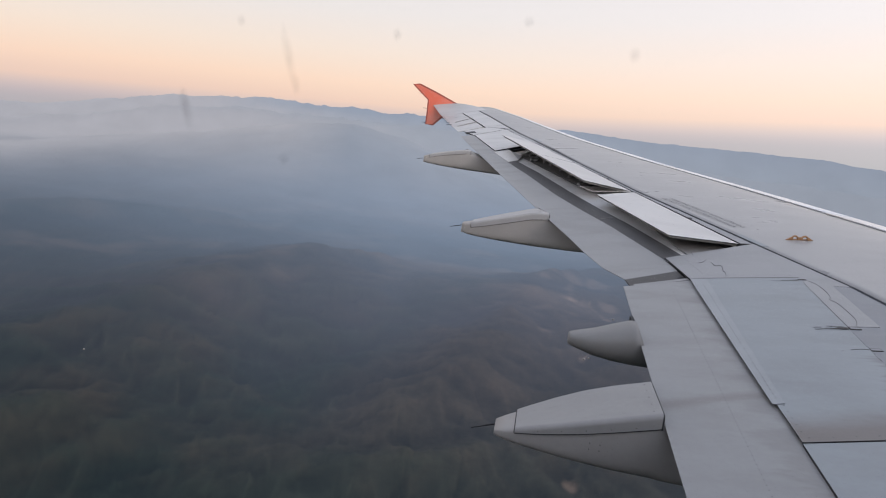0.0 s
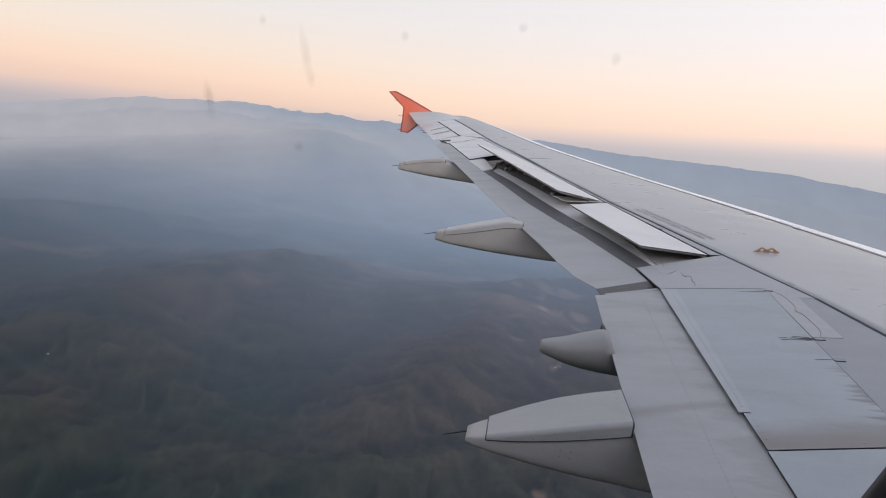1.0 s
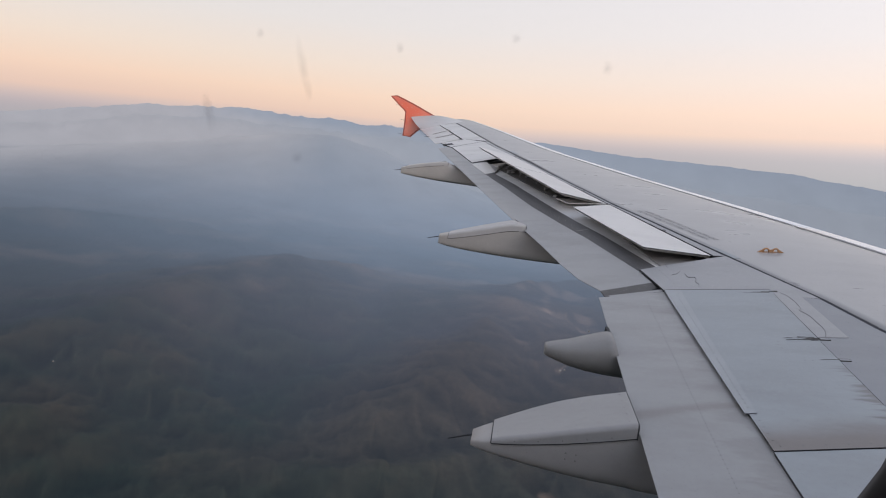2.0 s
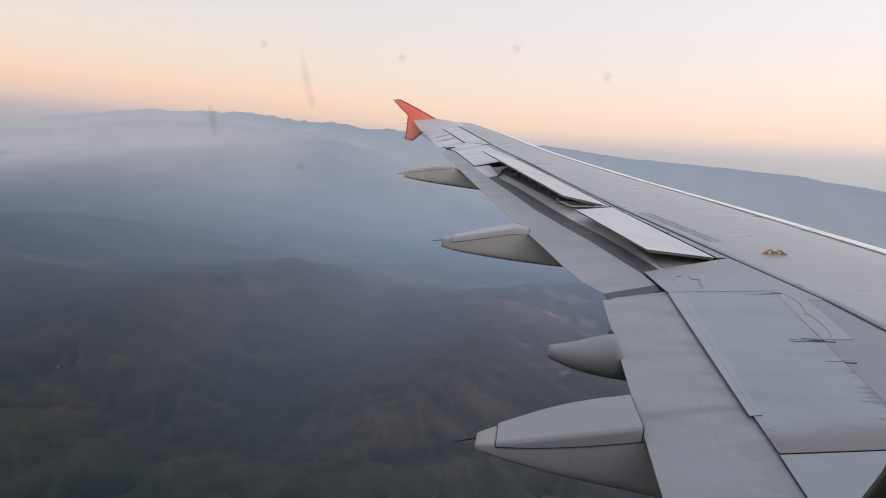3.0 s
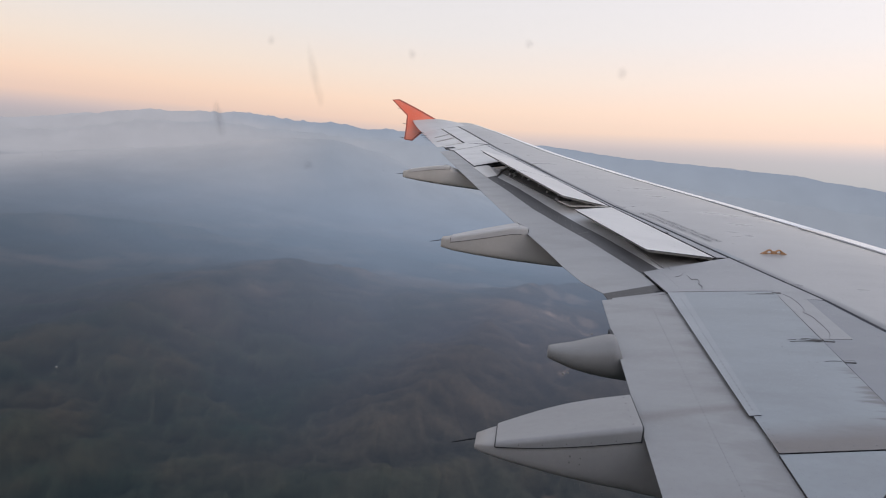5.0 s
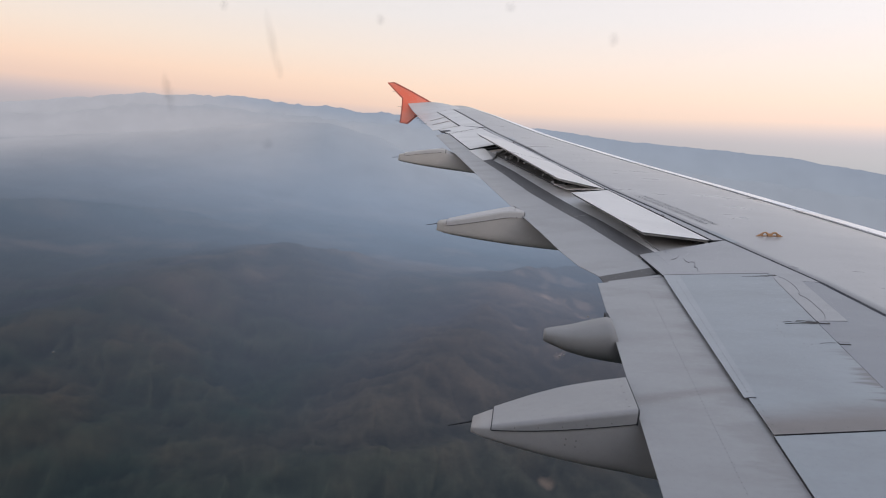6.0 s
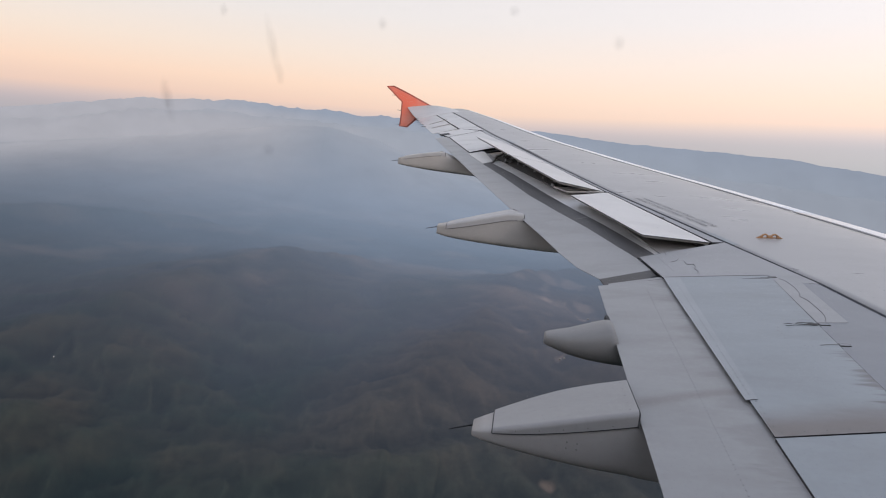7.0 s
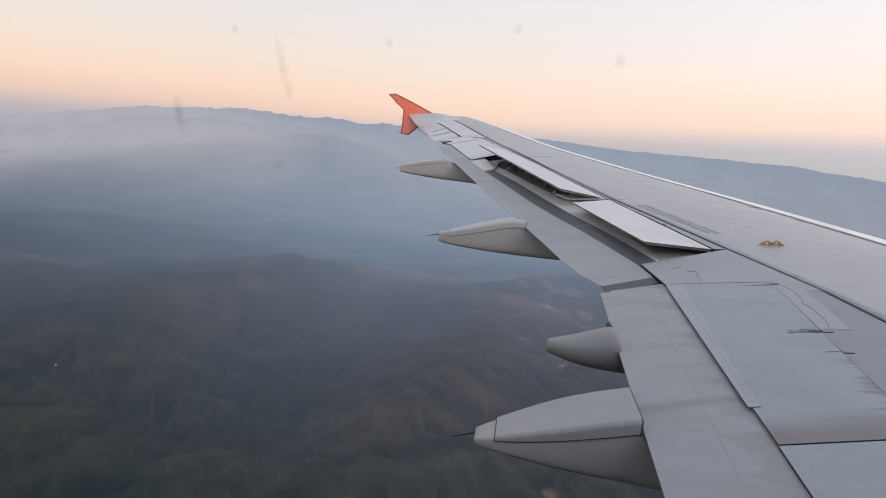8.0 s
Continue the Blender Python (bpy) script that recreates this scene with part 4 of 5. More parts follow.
# tip fence: a swept blade above and below the tip
def fence_profile():
    y = 17.0
    outline = [(-8.95, 1.10), (-9.45, 1.17), (-9.86, 1.275), (-10.30, 1.45), (-10.68, 1.59), (-10.83, 1.575), (-10.60, 1.40), (-10.46, 1.29),
               (-10.45, 1.05), (-10.46, 0.765), (-10.30, 0.768), (-10.17, 0.92), (-10.05, 1.03), (-9.6, 1.04), (-9.1, 1.12)]
    loops = []
    for dy, s in ((-0.030, 0.965), (-0.018, 1.0), (0.018, 1.0), (0.030, 0.965)):
        cx, cz = -10.2, 1.2
        loops.append([(cx + (x - cx) * s, y + 0.03 + dy, cz + (z - cz) * s) for x, z in outline])
    return loft(loops)


def tip_cap():
    """The upswept end of the wing where its skin runs up to the fence."""
    top = ((-9.30, 1.262), (-9.50, 1.282), (-9.69, 1.293), (-9.876, 1.281), (-10.10, 1.240), (-10.334, 1.190))
    loops = []
    for q in range(7):
        v = q / 6
        b = v ** 1.7
        up = []
        for k in range(11):
            u = k / 10
            xa = at_chord(0.42 + 0.58 * u, 16.45)
            xb = -9.30 - 1.034 * u
            zb = float(np.interp(-xb, [-p[0] for p in top], [p[1] for p in top]))
            up.append((xa + (xb - xa) * v, 16.45 + 0.54 * v, (surf(xa, 16.45) + 0.085 * 0.54 * v + 0.004) * (1 - b) + zb * b))
        loops.append(up + [(x, y, z - 0.006) for x, y, z in reversed(up)])
    return loft(loops)


part("tip_cap", tip_cap(), M_TIP, wing, "pale grey upswept wingtip skin", smooth=False)
fence = part("tip_fence", fence_profile(), M_RED, wing, "orange-red painted wingtip fence")


def fence_rim(inset):
    """A darker rim that runs round the blade's edge."""
    loops = []
    rim = [(-10.30, 1.45), (-10.68, 1.585), (-10.81, 1.572), (-10.60, 1.40), (-10.46, 1.29), (-10.45, 1.05), (-10.455, 0.775), (-10.31, 0.775), (-10.17, 0.92), (-10.05, 1.03)]
    rim = [(-9.45, 1.17), (-9.86, 1.275), *rim]
    for i, (x, z) in enumerate(rim):
        px, pz = rim[max(i - 1, 0)]
        qx, qz = rim[min(i + 1, len(rim) - 1)]
        t = Vector((qx - px, qz - pz)).normalized()
        loops.append([(x - t.y * k, y, z + t.x * k) for k, y in ((0.012, 16.997), (-inset, 16.996), (-inset, 17.062), (0.012, 17.062))])
    return loft(loops)


part("rim", fence_rim(0.016), M_RIM, fence, "darker red rim of the fence")


def rod(a, b, r0, r1=None, n=6):
    a, b = Vector(a), Vector(b)
    r1 = r0 if r1 is None else r1
    d = (b - a).normalized()
    s = d.orthogonal().normalized()
    t = d.cross(s)
    return loft([[p + (s * math.cos(k * 2 * math.pi / n) + t * math.sin(k * 2 * math.pi / n)) * r for k in range(n)] for p, r in ((a, r0), (b, r1))])


for x, z, l in ((-10.60, 1.40, 0.10), (-10.45, 1.10, 0.11), (-10.46, 0.80, 0.10)):
    part("discharge_wick", rod((x, 17.03, z), (x - l, 17.03, z + 0.005), 0.006, 0.002), M_DARK, fence, "thin black discharge wick")
for y in (15.2, 15.55, 15.9, 16.2, 16.42):
    x = at_chord(1.0, y)
    part("discharge_wick", rod((x + 0.01, y, surf(x + 0.01, y) + 0.002), (x - 0.10, y, trail_z(y) - 0.002), 0.006, 0.003), M_DARK, aileron, "thin black discharge wick")


# flap track fairings
def fairing_ring(x, y, w, top, bot, flat, keel, n=28):
    """A section across the fairing's axis: flat-topped above, rounder below."""
    out = []
    zc, hw = top - (top - bot) * 0.4, w / 2
    for k in range(n):
        a = 2 * math.pi * (k + 0.5) / n
        c, s = math.cos(a), math.sin(a)
        e = 2 / (flat if s > 0 else keel)
        out.append((x, y + hw * math.copysign(abs(c) ** e, c), zc + ((top - zc) if s > 0 else (zc - bot)) * math.copysign(abs(s) ** e, s)))
    return out


def cover_ring(x, y, w, top, h, proud=0.005):
    """The lid's section: level top, rounded shoulders, short upright sides."""
    ww = w / 2 + proud
    rad = min(0.020, ww * 0.5, h + proud - 0.004)
    pts = [(x, y + ww, top - h)]
    for side, a0 in ((1, 0), (-1, 90)):
        for c in range(6):
            a = math.radians(a0 + 18 * c)
            pts.append((x, y + side * (ww - rad) + rad * math.cos(a), top + proud - rad + rad * math.sin(a)))
    pts.append((x, y - ww, top - h))
    return pts


def build_fairing(y, rows, lid, label, wick=None, flat=5.0, keel=6.5, mat=None, rake=0.0, sweep=0.0, cap=None):
    """rows: x, width, top, bottom from the front to the tail. lid: where the lifted cover begins and ends, or None."""
    tab = np.array(rows)

    def at(x):
        return [float(np.interp(-x, -tab[:, 0], tab[:, k])) for k in (1, 2, 3)]

    xs = np.linspace(rows[0][0], rows[-1][0], 22)
    rings = [fairing_ring(x, y, *at(x), flat, keel) for x in xs]
    rings[0] = [(px + rake * (rows[0][2] - pz), py, pz) for px, py, pz in rings[0]]
    shell = loft(rings)
    for f in shell.faces:
        f.smooth = len(f.verts) == 4
    body = part("flap_track_fairing", shell, mat or M_FAIR, wing, label)
    if lid:
        x0, x1, h0, h1 = lid

        def deep(x):
            return h0 + (h1 - h0) * ((x0 - x) / (x0 - x1)) ** 2.2

        lx = np.linspace(x0, x1, 14)

        def swept(ring):
            return [(px + sweep * (py - y), py, pz) for px, py, pz in ring]

        lids = [cover_ring(x, y, at(x)[0], at(x)[1], deep(x)) for x in lx]
        lids[0] = swept(lids[0])
        cover = part("fairing_cover", loft(lids), cap or M_CAP, body, "lighter grey fairing cover", smooth=False)
        seam = []
        for x in lx:
            w, t, b = at(x)
            seam.append([(x, y + (w / 2 + 0.004) * sx, t - deep(x) + dz) for sx, dz in ((1, 0.002), (1, -0.0045), (-1, -0.0045), (-1, 0.002))])
        part("seam", loft(seam), M_DARK, body, "dark seam")
        w, t, b = at(x1)
        part("seam", loft([cover_ring(x1 + 0.001, y, w, t, h1, 0.0045), cover_ring(x1 - 0.004, y, w - 0.004, t - 0.002, h1, 0.0045)]), M_DARK, body)
        w, t, b = at(x0)
        part("seam", loft([swept(cover_ring(x0 + 0.007, y, w, t - 0.004, h0 + 0.003, 0.0035)), swept(cover_ring(x0 - 0.001, y, w, t - 0.002, h0 + 0.003, 0.0035))]), M_DARK, body)
        for k in range(1, 6):
            x = x0 + (x1 - x0) * (k / 6)
            w, t, b = at(x)
            part("screw", rod((x, y - w / 2 - 0.003, t - deep(x) + 0.012), (x, y - w / 2 - 0.0065, t - deep(x) + 0.012), 0.0028, n=6), M_RIVET, cover)
        for k in range(5):
            w, t, b = at(x0 - 0.03)
            yy = y - w / 2 * 0.8 + w * 0.8 * k / 4
            part("screw", rod((x0 - 0.03, yy, t + 0.002), (x0 - 0.03, yy, t + 0.0066), 0.0028, n=6), M_RIVET, cover)
    if wick:
        a, b2 = wick
        part("discharge_wick", rod(a, b2, 0.005, 0.0025), M_DARK, body, "thin black discharge wick")
    return body


fair_in = build_fairing(4.60, [(-6.75, 0.34, -0.30, -0.412), (-7.0, 0.37, -0.22, -0.410), (-7.118, 0.38, -0.165, -0.408), (-7.134, 0.385, -0.112, -0.405), (-7.28, 0.38, -0.156, -0.402),
                               (-7.41, 0.36, -0.20, -0.396), (-7.53, 0.31, -0.247, -0.391), (-7.64, 0.245, -0.293, -0.387), (-7.72, 0.185, -0.328, -0.383), (-7.76, 0.15, -0.343, -0.379), (-7.770, 0.125, -0.349, -0.376)],
                        (-7.136, -7.685, 0.053, 0.014), "large grey flap track fairing with a lighter cover", ((-7.762, 4.61, -0.352), (-7.87, 4.61, -0.392)), keel=5.0)
for dx, dz in ((-7.35, 0.10), (-7.39, 0.10), (-7.35, 0.125), (-7.39, 0.125)):
    w = 0.37 if dx > -7.5 else 0.20
    t = -0.18 if dx > -7.5 else -0.315
    part("screw", rod((dx, 4.60 - w / 2 + 0.006, t - dz), (dx, 4.60 - w / 2 - 0.004, t - dz), 0.0028, n=6), M_RIVET, fair_in)
cone = build_fairing(5.42, [(-7.138, 0.295, -0.020, -0.232), (-7.16, 0.295, -0.016, -0.232), (-7.25, 0.27, -0.050, -0.228), (-7.35, 0.205, -0.088, -0.216),
                            (-7.42, 0.145, -0.106, -0.198), (-7.46, 0.10, -0.117, -0.188), (-7.476, 0.07, -0.124, -0.180)], None, "small grey cone-shaped fairing", flat=2.6, keel=2.4, mat=M_CONE, rake=0.42)
# dark block added to stand in for a notch beside the cone
cb = bmesh.new()
bmesh.ops.create_cube(cb, size=1, matrix=Matrix.Translation((-7.138, 5.60, -0.055)) @ Matrix.Diagonal((0.018, 0.14, 0.03, 1)))
part("bracket", cb, M_DARK, cone, "dark block in place of a notch at the flap gap")
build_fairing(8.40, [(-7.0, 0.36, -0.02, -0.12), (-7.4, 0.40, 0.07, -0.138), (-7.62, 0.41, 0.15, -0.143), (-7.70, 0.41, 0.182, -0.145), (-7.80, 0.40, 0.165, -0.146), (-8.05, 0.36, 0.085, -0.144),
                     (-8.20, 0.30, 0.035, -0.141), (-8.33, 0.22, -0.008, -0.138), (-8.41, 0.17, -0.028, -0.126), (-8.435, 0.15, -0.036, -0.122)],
              (-7.70, -8.345, 0.058, 0.045), "grey flap track fairing with a lighter cover", ((-8.43, 8.4, -0.06), (-8.55, 8.4, -0.094)), sweep=-0.28, mat=M_FAIR_LIT, cap=M_CAP_LIT)
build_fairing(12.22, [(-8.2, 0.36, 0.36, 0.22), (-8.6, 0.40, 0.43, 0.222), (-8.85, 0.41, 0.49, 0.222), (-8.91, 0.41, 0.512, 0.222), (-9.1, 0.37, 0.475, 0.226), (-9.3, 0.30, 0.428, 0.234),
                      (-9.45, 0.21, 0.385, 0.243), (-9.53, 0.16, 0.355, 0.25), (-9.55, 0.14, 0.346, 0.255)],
              (-8.91, -9.46, 0.05, 0.045), "grey flap track fairing with a lighter cover", ((-9.54, 12.22, 0.31), (-9.66, 12.22, 0.285)), sweep=-0.28, mat=M_FAIR_LIT, cap=M_CAP_LIT)


# amber tie-down lug on the skin
def build_lug():
    x0, y0 = -5.735, 7.50
    z0 = surf(x0, y0)
    tilt = (surf(x0 + 0.1, y0) - surf(x0 - 0.1, y0)) / 0.2
    lug = part("lug", slab([(-5.635, 7.500), (-5.65, 7.522), (-5.825, 7.508), (-5.84, 7.486)], 0.004, 0.005, 4, 2, edge=0), M_LUG, wing, "amber painted twin-eye tie-down lug")

    def spot(u, h):
        return Vector((x0 + u, y0, z0 + 0.004 + tilt * u + h))

    for du in (-0.036, 0.036):
        loops = []
        for k in range(13):
            a = math.radians(-15 + 210 * k / 12)
            c = spot(du + 0.022 * math.cos(a), 0.005 + 0.021 * math.sin(a))
            nrm = Vector((math.cos(a), 0, math.sin(a)))
            loops.append([c + nrm * 0.007 * math.cos(b) + Vector((0, 0.013 * math.sin(b), 0)) for b in [q * math.pi / 4 for q in range(8)]])
        part("eye", loft(loops), M_LUG, lug, smooth=True)
    for u0, u1, h0, h1 in ((0.052, 0.088, 0.024, 0.0), (-0.052, -0.088, 0.024, 0.0), (-0.018, 0.018, 0.017, 0.017)):  # gussets beside and between the eyes
        face = [spot(u0, -0.004), spot(u1, -0.004), spot(u1, h1 + 0.002), spot(u0, h0)]
        part("gusset", loft([[q + Vector((0, -0.010, 0)) for q in face], [q + Vector((0, 0.010, 0)) for q in face]]), M_LUG, lug)


build_lug()


# smudges on the window pane
def smudge_material():
    m, n, l, b = node_material("pane_smudge")
    co = n.new("ShaderNodeTexCoord")
    g = n.new("ShaderNodeTexGradient")
    g.gradient_type = "SPHERICAL"
    l.new(co.outputs["Object"], g.inputs[0])
    no = n.new("ShaderNodeTexNoise")
    no.inputs["Scale"].default_value = 3.0
    l.new(co.outputs["Object"], no.inputs[0])
    k = n.new("ShaderNodeMath")
    k.operation = "MULTIPLY"
    l.new(g.outputs[1], k.inputs[0])
    l.new(no.outputs[0], k.inputs[1])
    k2 = n.new("ShaderNodeMath")
    k2.operation = "MULTIPLY"
    k2.inputs[1].default_value = 0.27
    l.new(k.outputs[0], k2.inputs[0])
    b.inputs["Base Color"].default_value = (0.22, 0.19, 0.19, 1)
    b.inputs["Roughness"].default_value = 0.8
    l.new(k2.outputs[0], b.inputs["Alpha"])
    return m


M_SMUDGE = smudge_material()


def smudge(x, z, w, h, tilt):
    bm = bmesh.new()
    bmesh.ops.create_circle(bm, cap_ends=True, segments=24, radius=1, matrix=Euler((radians(90), 0, 0)).to_matrix().to_4x4())
    ob = part("smudge", bm, M_SMUDGE, window, "faint grey smudge on the pane")
    ob.matrix_basis = Matrix.Translation((x, 1.8244, z)) @ Euler((0, radians(tilt), 0)).to_matrix().to_4x4() @ Matrix.Diagonal((w, 1, h, 1))


for row in ((-7.7473, 0.8823, 0.0008, 0.0019, -14), (-7.7486, 0.8858, 0.0009, 0.0050, -17), (-7.7634, 0.8768, 0.0011, 0.0036, -16), (-7.7637, 0.8776, 0.0009, 0.0022, -16), (-7.7018, 0.8914, 0.0009, 0.0012, 0),
            (-7.7160, 0.8940, 0.0009, 0.0009, 0), (-7.7335, 0.8905, 0.0008, 0.0010, -10), (-7.7560, 0.8900, 0.0008, 0.0010, 0), (-7.7480, 0.8715, 0.0011, 0.0010, 0)):
    smudge(*row)

# ---- small details ----
def rivets(points, parent, r=0.0042, name="rivets"):
    """Rows of rivet heads, too small to pick apart, as one part."""
    bm = bmesh.new()
    for x, y, off in points:
        z = surf(x, y) + off
        a = [bm.verts.new((x + r * math.cos(k * math.pi / 3), y + r * math.sin(k * math.pi / 3), z)) for k in range(6)]
        b = [bm.verts.new((x + 0.6 * r * math.cos(k * math.pi / 3), y + 0.6 * r * math.sin(k * math.pi / 3), z + 0.0016)) for k in range(6)]
        for k in range(6):
            bm.faces.new((a[k], a[(k + 1) % 6], b[(k + 1) % 6], b[k]))
        bm.faces.new(b)
    ob = part(name, bm, M_RIVET, parent, "rows of grimy rivet heads")
    return tagged(ob, kind="stuff")


def row(a, b, step, off):
    n = max(2, int(math.dist(a, b) / step))
    return [(a[0] + (b[0] - a[0]) * k / n, a[1] + (b[1] - a[1]) * k / n, off) for k in range(n + 1)]


strip_rows = row((-6.632, 6.40), (-6.650, 4.70), 0.042, 0.0062)
random.seed(5)
strip_rows = [p for p in strip_rows if random.random() > 0.12]
rivets(strip_rows + row((-6.62, 4.375), (-6.10, 4.485), 0.085, 0.0035) + [(-6.264, 5.562, 0.0035), (-6.28, 5.509, 0.0035), (-6.276, 5.461, 0.0035), (-6.28, 5.397, 0.0035), (-6.219, 5.301, 0.0035), (-6.183, 5.30, 0.0035)]
       + row((-6.635, 4.64), (-6.635, 4.42), 0.05, 0.0035), spoiler)
rivets(row((-6.83, 6.25), (-6.86, 3.4), 0.032, -0.0085), flap_in, 0.0026)
rivets(row((-6.66, 6.93), (-6.60, 6.60), 0.04, 0.0025) + row((-6.05, 6.60), (-6.55, 6.56), 0.10, 0.0025), wing, 0.0035)


def bead(points, width, parent, mat, label, off=0.004):
    """A thin run of sealant or a fluid trail lying on the skin."""
    loops = []
    pts = [Vector((x, y, 0)) for x, y in points]
    for _ in range(1):  # round the corners
        cut = [pts[0]]
        for a, b in zip(pts, pts[1:]):
            cut += [a.lerp(b, 0.25), a.lerp(b, 0.75)]
        pts = cut + [pts[-1]]
    fine = []
    for a, b in zip(pts, pts[1:]):
        fine += [a.lerp(b, k / 2) for k in range(2)]
    fine.append(pts[-1])
    for i, p in enumerate(fine):
        d = (fine[min(i + 1, len(fine) - 1)] - fine[max(i - 1, 0)]).normalized()
        s = Vector((-d.y, d.x, 0)) * width / 2 * (0.75 + 0.4 * noise.noise(p * 9))
        z = surf(p.x, p.y) + off
        loops.append([(p.x + s.x, p.y + s.y, z), (p.x, p.y, z + 0.0012), (p.x - s.x, p.y - s.y, z), (p.x, p.y, z - 0.002)])
    return part("fluid_trail", loft(loops), mat, parent, label)


M_TRAIL = paint("fluid_trail_grime", (0.20, 0.195, 0.19), rough=0.9, dirt=0.3, bump=0.0)
M_SMEAR = paint("oily_smear", (0.085, 0.08, 0.076), rough=0.9, dirt=0.4, bump=0.0)
for m in (M_TRAIL, M_SMEAR):
    m.node_tree.nodes["Principled BSDF"].inputs["Specular IOR Level"].default_value = 0.1
part("seam_sealant", slab([(-6.01, 6.5575), (-6.01, 6.5655), (-6.685, 6.5015), (-6.685, 6.4935)], 0.0035, 0.004, 6, 1, edge=0), M_TRAIL, wing, "dark sealant along the rear spar seam")
bead([(-5.97, 6.487), (-5.94, 6.436), (-5.932, 6.303), (-5.944, 6.17), (-5.974, 6.122), (-5.943, 6.063), (-5.945, 5.928), (-5.946, 5.801), (-5.965, 5.722), (-5.987, 5.675)], 0.0028, wing, M_TRAIL, "dried fluid trail", 0.0042)
bead([(-6.594, 7.09), (-6.595, 7.00)], 0.0042, wing, M_TRAIL, "dried fluid trail")
bead([(-6.586, 6.835), (-6.557, 6.847), (-6.535, 6.88), (-6.522, 6.915)], 0.0042, wing, M_TRAIL, "dried fluid trail")
bead([(-6.496, 6.864), (-6.493, 6.761), (-6.442, 6.791), (-6.445, 6.715), (-6.466, 6.664), (-6.442, 6.641), (-6.459, 6.575)], 0.0042, wing, M_TRAIL, "dried fluid trail")
for k, (wide, far_x) in enumerate(((0.042, -6.075), (0.034, -6.095), (0.024, -6.12), (0.012, -6.155), (0.004, -6.215))):  # a smear that narrows as it runs aft
    bead([(-6.040, 5.632), ((far_x - 6.040) / 2, 5.632 + 0.22 * (far_x + 6.04) / 2), (far_x, 5.632 + 0.24 * (far_x + 6.04))], wide, spoiler, M_SMEAR, "dark oily smear behind the hinge", 0.0040 + 0.0003 * k)
for k, run in enumerate((0.05, 0.11, 0.17)):
    bead([(-6.028, 6.515 - 0.012 * k), (-6.028 - run, 6.508 - 0.014 * k)], 0.010 - 0.002 * k, spoiler, M_TRAIL, "dark oily smear behind the hinge", 0.0038)
random.seed(21)
for k in range(11):
    x, y = -6.045 - 0.17 * random.random() ** 1.4, 5.632 + random.uniform(-0.028, 0.022)
    run = random.uniform(0.012, 0.05)
    bead([(x, y), (x - run * 0.5, y - 0.003), (x - run, y - 0.008 * random.random())], random.uniform(0.003, 0.008), spoiler, random.choice((M_TRAIL, M_SMEAR)), "dark oily smear behind the hinge", 0.0042)
bead([(-6.055, 5.330), (-6.10, 5.33), (-6.14, 5.315)], 0.006, spoiler, M_TRAIL, "dark oily smear behind the hinge", 0.0045)
# hinge slots ahead of the inboard spoiler
for x, y, hw in ((-6.005, 5.637, 0.018), (-6.020, 5.334, 0.016), (-6.003, 6.520, 0.010)):
    slot = part("hinge_slot", slab([(x + 0.027, y - hw), (x + 0.027, y + hw), (x - 0.027, y + hw), (x - 0.027, y - hw)], 0.0036, 0.004, 2, 2, edge=0), M_SMEAR, wing, "dark hinge slot")
    if hw > 0.015:
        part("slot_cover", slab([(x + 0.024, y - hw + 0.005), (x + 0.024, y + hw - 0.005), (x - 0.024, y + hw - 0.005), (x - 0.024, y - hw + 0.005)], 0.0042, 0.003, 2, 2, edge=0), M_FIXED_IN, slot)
for x, y in ((-6.537, 8.322), (-6.448, 8.104), (-7.134, 10.09), (-7.049, 9.884), (-7.714, 11.748), (-7.641, 11.56)):
    part("hinge_pin", slab([(x + 0.012, y - 0.022), (x + 0.012, y + 0.022), (x - 0.012, y + 0.022), (x - 0.012, y - 0.022)], 0.006, 0.006, 1, 1), M_RIVET, wing)

# the walkway warning, painted twice, to be read from either side
def lettering(body, start, end, tall):
    """Painted words from start to end along the skin."""
    curve = bpy.data.curves.new("marking", "FONT")
    curve.body = body
    holder = new("marking", curve)
    bpy.context.view_layer.update()
    me = bpy.data.meshes.new_from_object(holder.evaluated_get(bpy.context.evaluated_depsgraph_get()))
    bpy.data.objects.remove(holder)
    wide = max(v.co.x for v in me.vertices)
    high = max(v.co.y for v in me.vertices)
    a, b = Vector(start), Vector(end)
    d = (b - a) / wide
    up = Vector((-d.y, d.x)).normalized() * tall / high
    for v in me.vertices:
        q = a + d * v.co.x + up * v.co.y
        v.co = (q.x, q.y, surf(q.x, q.y) + 0.0025)
    letters = bmesh.new()
    letters.from_mesh(me)
    bpy.data.meshes.remove(me)
    left = set(letters.verts)
    while left:  # one painted letter at a time
        grown, edge = set(), [next(v for v in letters.verts if v in left)]
        while edge:
            v = edge.pop()
            if v not in grown:
                grown.add(v)
                edge += [e.other_vert(v) for e in v.link_edges]
        left -= grown
        bm, made = bmesh.new(), {}
        for f in [f for f in letters.faces if f.verts[0] in grown]:
            for v in f.verts:
                if v not in made:
                    made[v] = bm.verts.new(v.co)
            bm.faces.new([made[v] for v in f.verts])
        part("letter", bm, M_MARK, wing)
    letters.free()


LOW_A, LOW_B, FRONT = Vector((-6.592, 8.875)), Vector((-6.150, 7.818)), Vector((0.923, 0.385))
lettering("DO NOT WALK OUTSIDE THIS AREA", LOW_A, LOW_B, 0.038)
lettering("DO NOT WALK OUTSIDE THIS AREA", LOW_B + FRONT * 0.100 + Vector((0.012, -0.03)), LOW_A + FRONT * 0.100 + Vector((0.012, -0.03)), 0.038)

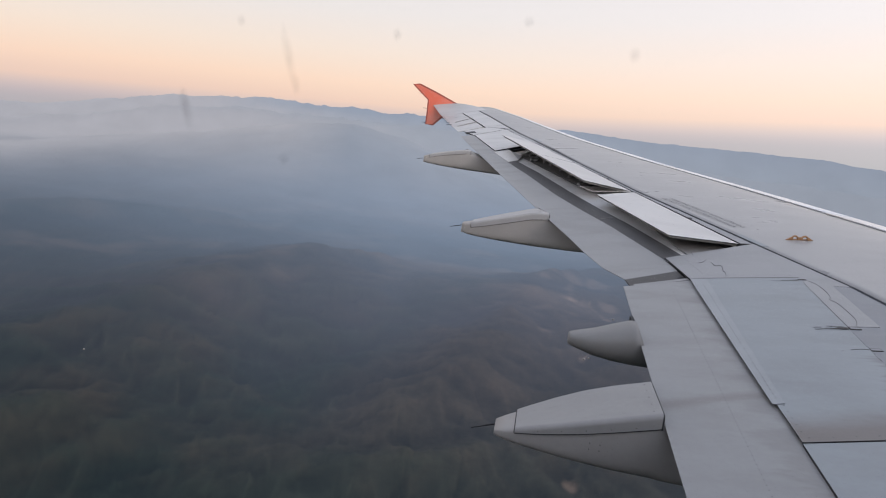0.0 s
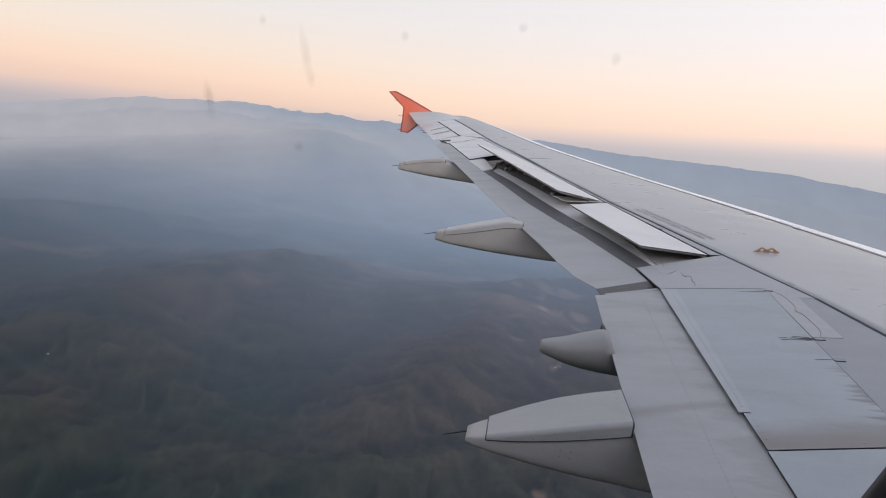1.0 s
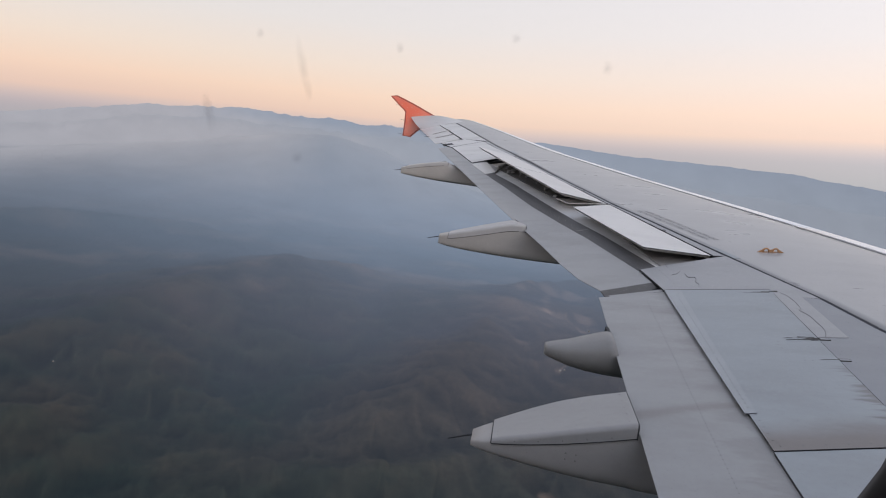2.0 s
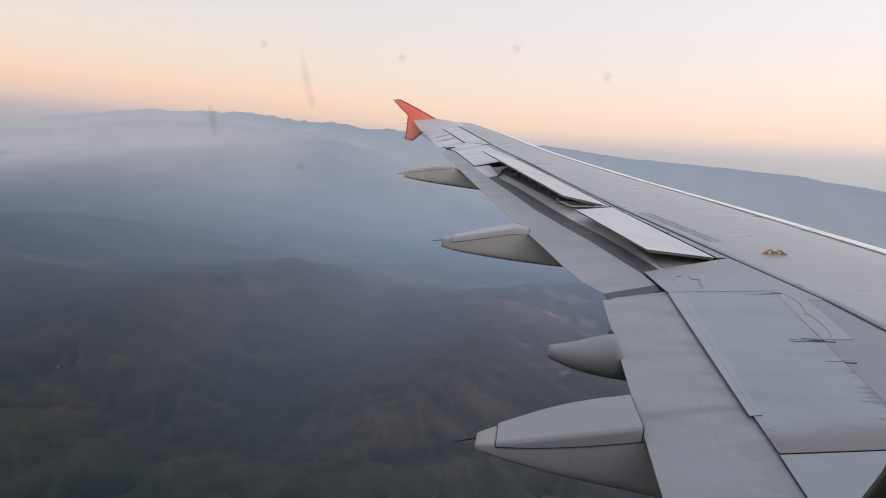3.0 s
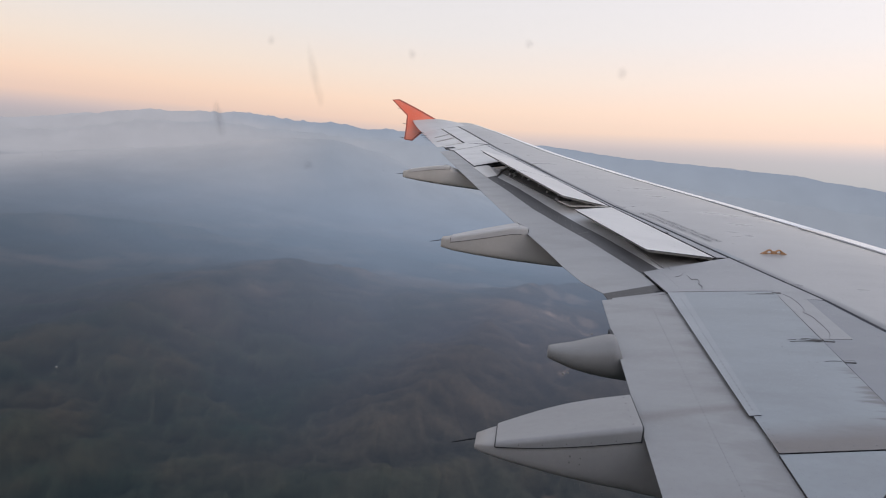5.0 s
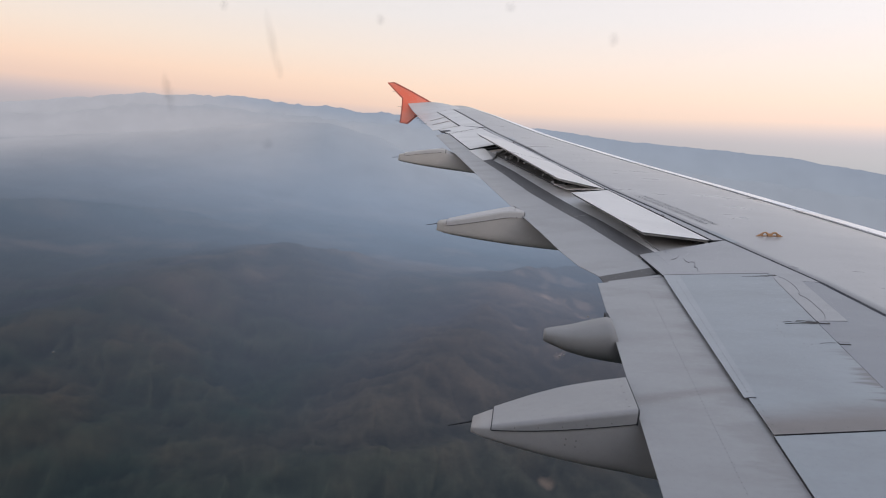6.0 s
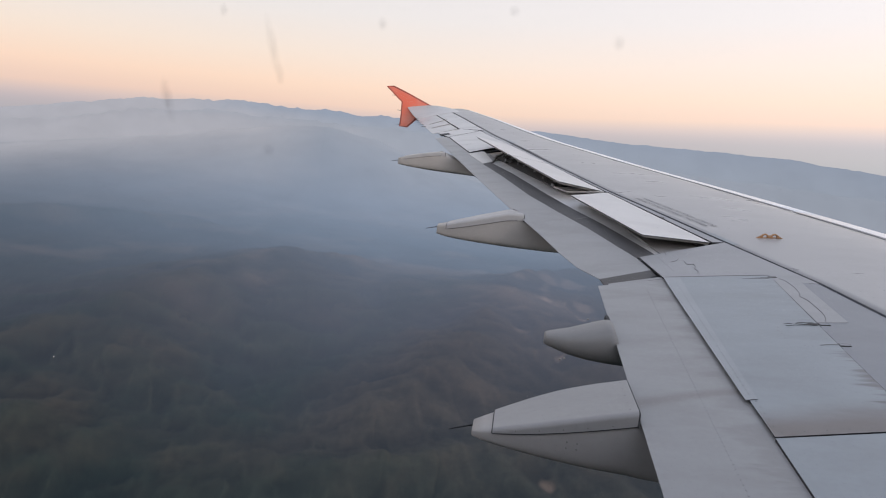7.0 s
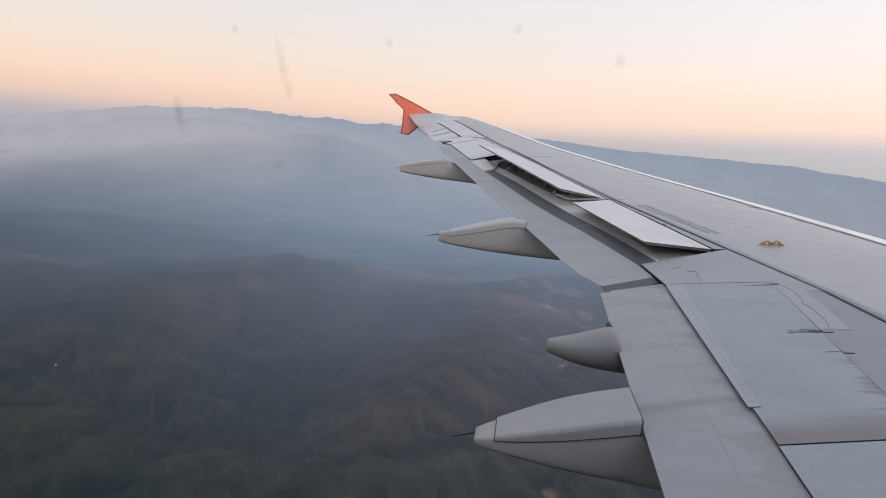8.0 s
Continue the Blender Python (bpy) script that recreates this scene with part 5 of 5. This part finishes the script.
# patch plates on the skin near the long seam
for ya, yb in ((7.28, 7.60), (12.75, 13.05)):
    part("access_plate", slab([(rear_x(ya, -0.060), ya), (rear_x(yb, -0.060), yb), (rear_x(yb, -0.012), yb), (rear_x(ya, -0.012), ya)], 0.003, 0.003, 2, 4, edge=0), M_PANEL, wing, "pale access plate beside the seam")

# slab that darkens the cove: shade under the raised spoiler painted in
part("spoiler_bay", slab([(-6.235, 7.36), (-6.62, 8.45), (-6.80, 8.0), (-6.60, 7.16)], -0.036, 0.008, 3, 6, lift=(-0.03, -0.03, 0, 0), edge=0), M_BELLY, wing, "grimy slab with the shade under the spoilers painted dark")

# actuators and brackets in the open bay under the raised spoilers
# strip painted dark for the shaded openings, with grime
bay = part("spoiler_bay", slab([(-7.12, 9.95), (-7.93, 12.30), (-8.13, 11.75), (-7.30, 9.50)], -0.030, 0.01, 3, 16, lift=(-0.02, -0.02, 0, 0)), M_BAY, wing, "grimy slab with the shade under the spoilers painted dark")
random.seed(3)
for k in range(20):
    t = (k + 0.1 + 0.8 * random.random()) / 20
    f = Vector((-7.13 - 0.80 * t, 9.93 + 2.35 * t, 0))
    r = Vector((-7.30 - 0.83 * t, 9.52 + 2.21 * t, 0))
    f, r = f.lerp(r, random.uniform(0.10, 0.5)), f.lerp(r, random.uniform(0.55, 1.0)) + Vector((random.uniform(-0.08, 0.08), 0, 0))
    f.z, r.z = surf(f.x, f.y) + random.uniform(0.0, 0.03), surf(r.x, r.y) - random.uniform(0.012, 0.022)
    arm = part("actuator", rod(f, r, random.uniform(0.006, 0.026), 0.010, 8), random.choice((M_FIXED, M_PANEL, M_BELLY, M_BELLY, M_BAY)), wing, "grimy metal actuator arm under the spoilers")
    bm = bmesh.new()
    bmesh.ops.create_cube(bm, size=1, matrix=Matrix.Translation(r.lerp(f, random.uniform(0, 0.5))) @ Euler((random.uniform(-0.5, 0.5), 0, random.uniform(0, 1.5))).to_matrix().to_4x4() @ Matrix.Diagonal((random.uniform(0.02, 0.11), random.uniform(0.015, 0.05), random.uniform(0.015, 0.035), 1)))
    bmesh.ops.bevel(bm, geom=bm.edges[:], offset=0.004, segments=1, affect="EDGES")
    part("bracket", bm, random.choice((M_BELLY, M_BELLY, M_BAY, M_FIXED)), arm)

# slab painted dark as the shaded pocket where the aileron, flap and outboard spoiler meet
part("pocket", slab([(-9.02, 13.97), (-9.07, 14.12), (-9.22, 14.10), (-9.17, 13.95)], 0.004, 0.02, 2, 2), M_DARK, wing, "slab beside the aileron with the pocket's shade painted dark")

# short brown runs on the skin behind the slats
for x, y, run, wide in ((-5.39, 9.07, 0.10, 0.010), (-5.30, 9.16, 0.06, 0.007), (-5.16, 10.93, 0.12, 0.010), (-5.62, 9.9, 0.08, 0.006), (-5.05, 8.55, 0.14, 0.006), (-6.55, 12.6, 0.12, 0.012), (-6.62, 12.75, 0.09, 0.010)):
    bead([(x, y), (x - 0.5 * run, y + 0.02 * run), (x - run, y)], wide, wing, M_TRAIL, "short brown run on the wing skin", 0.0025)
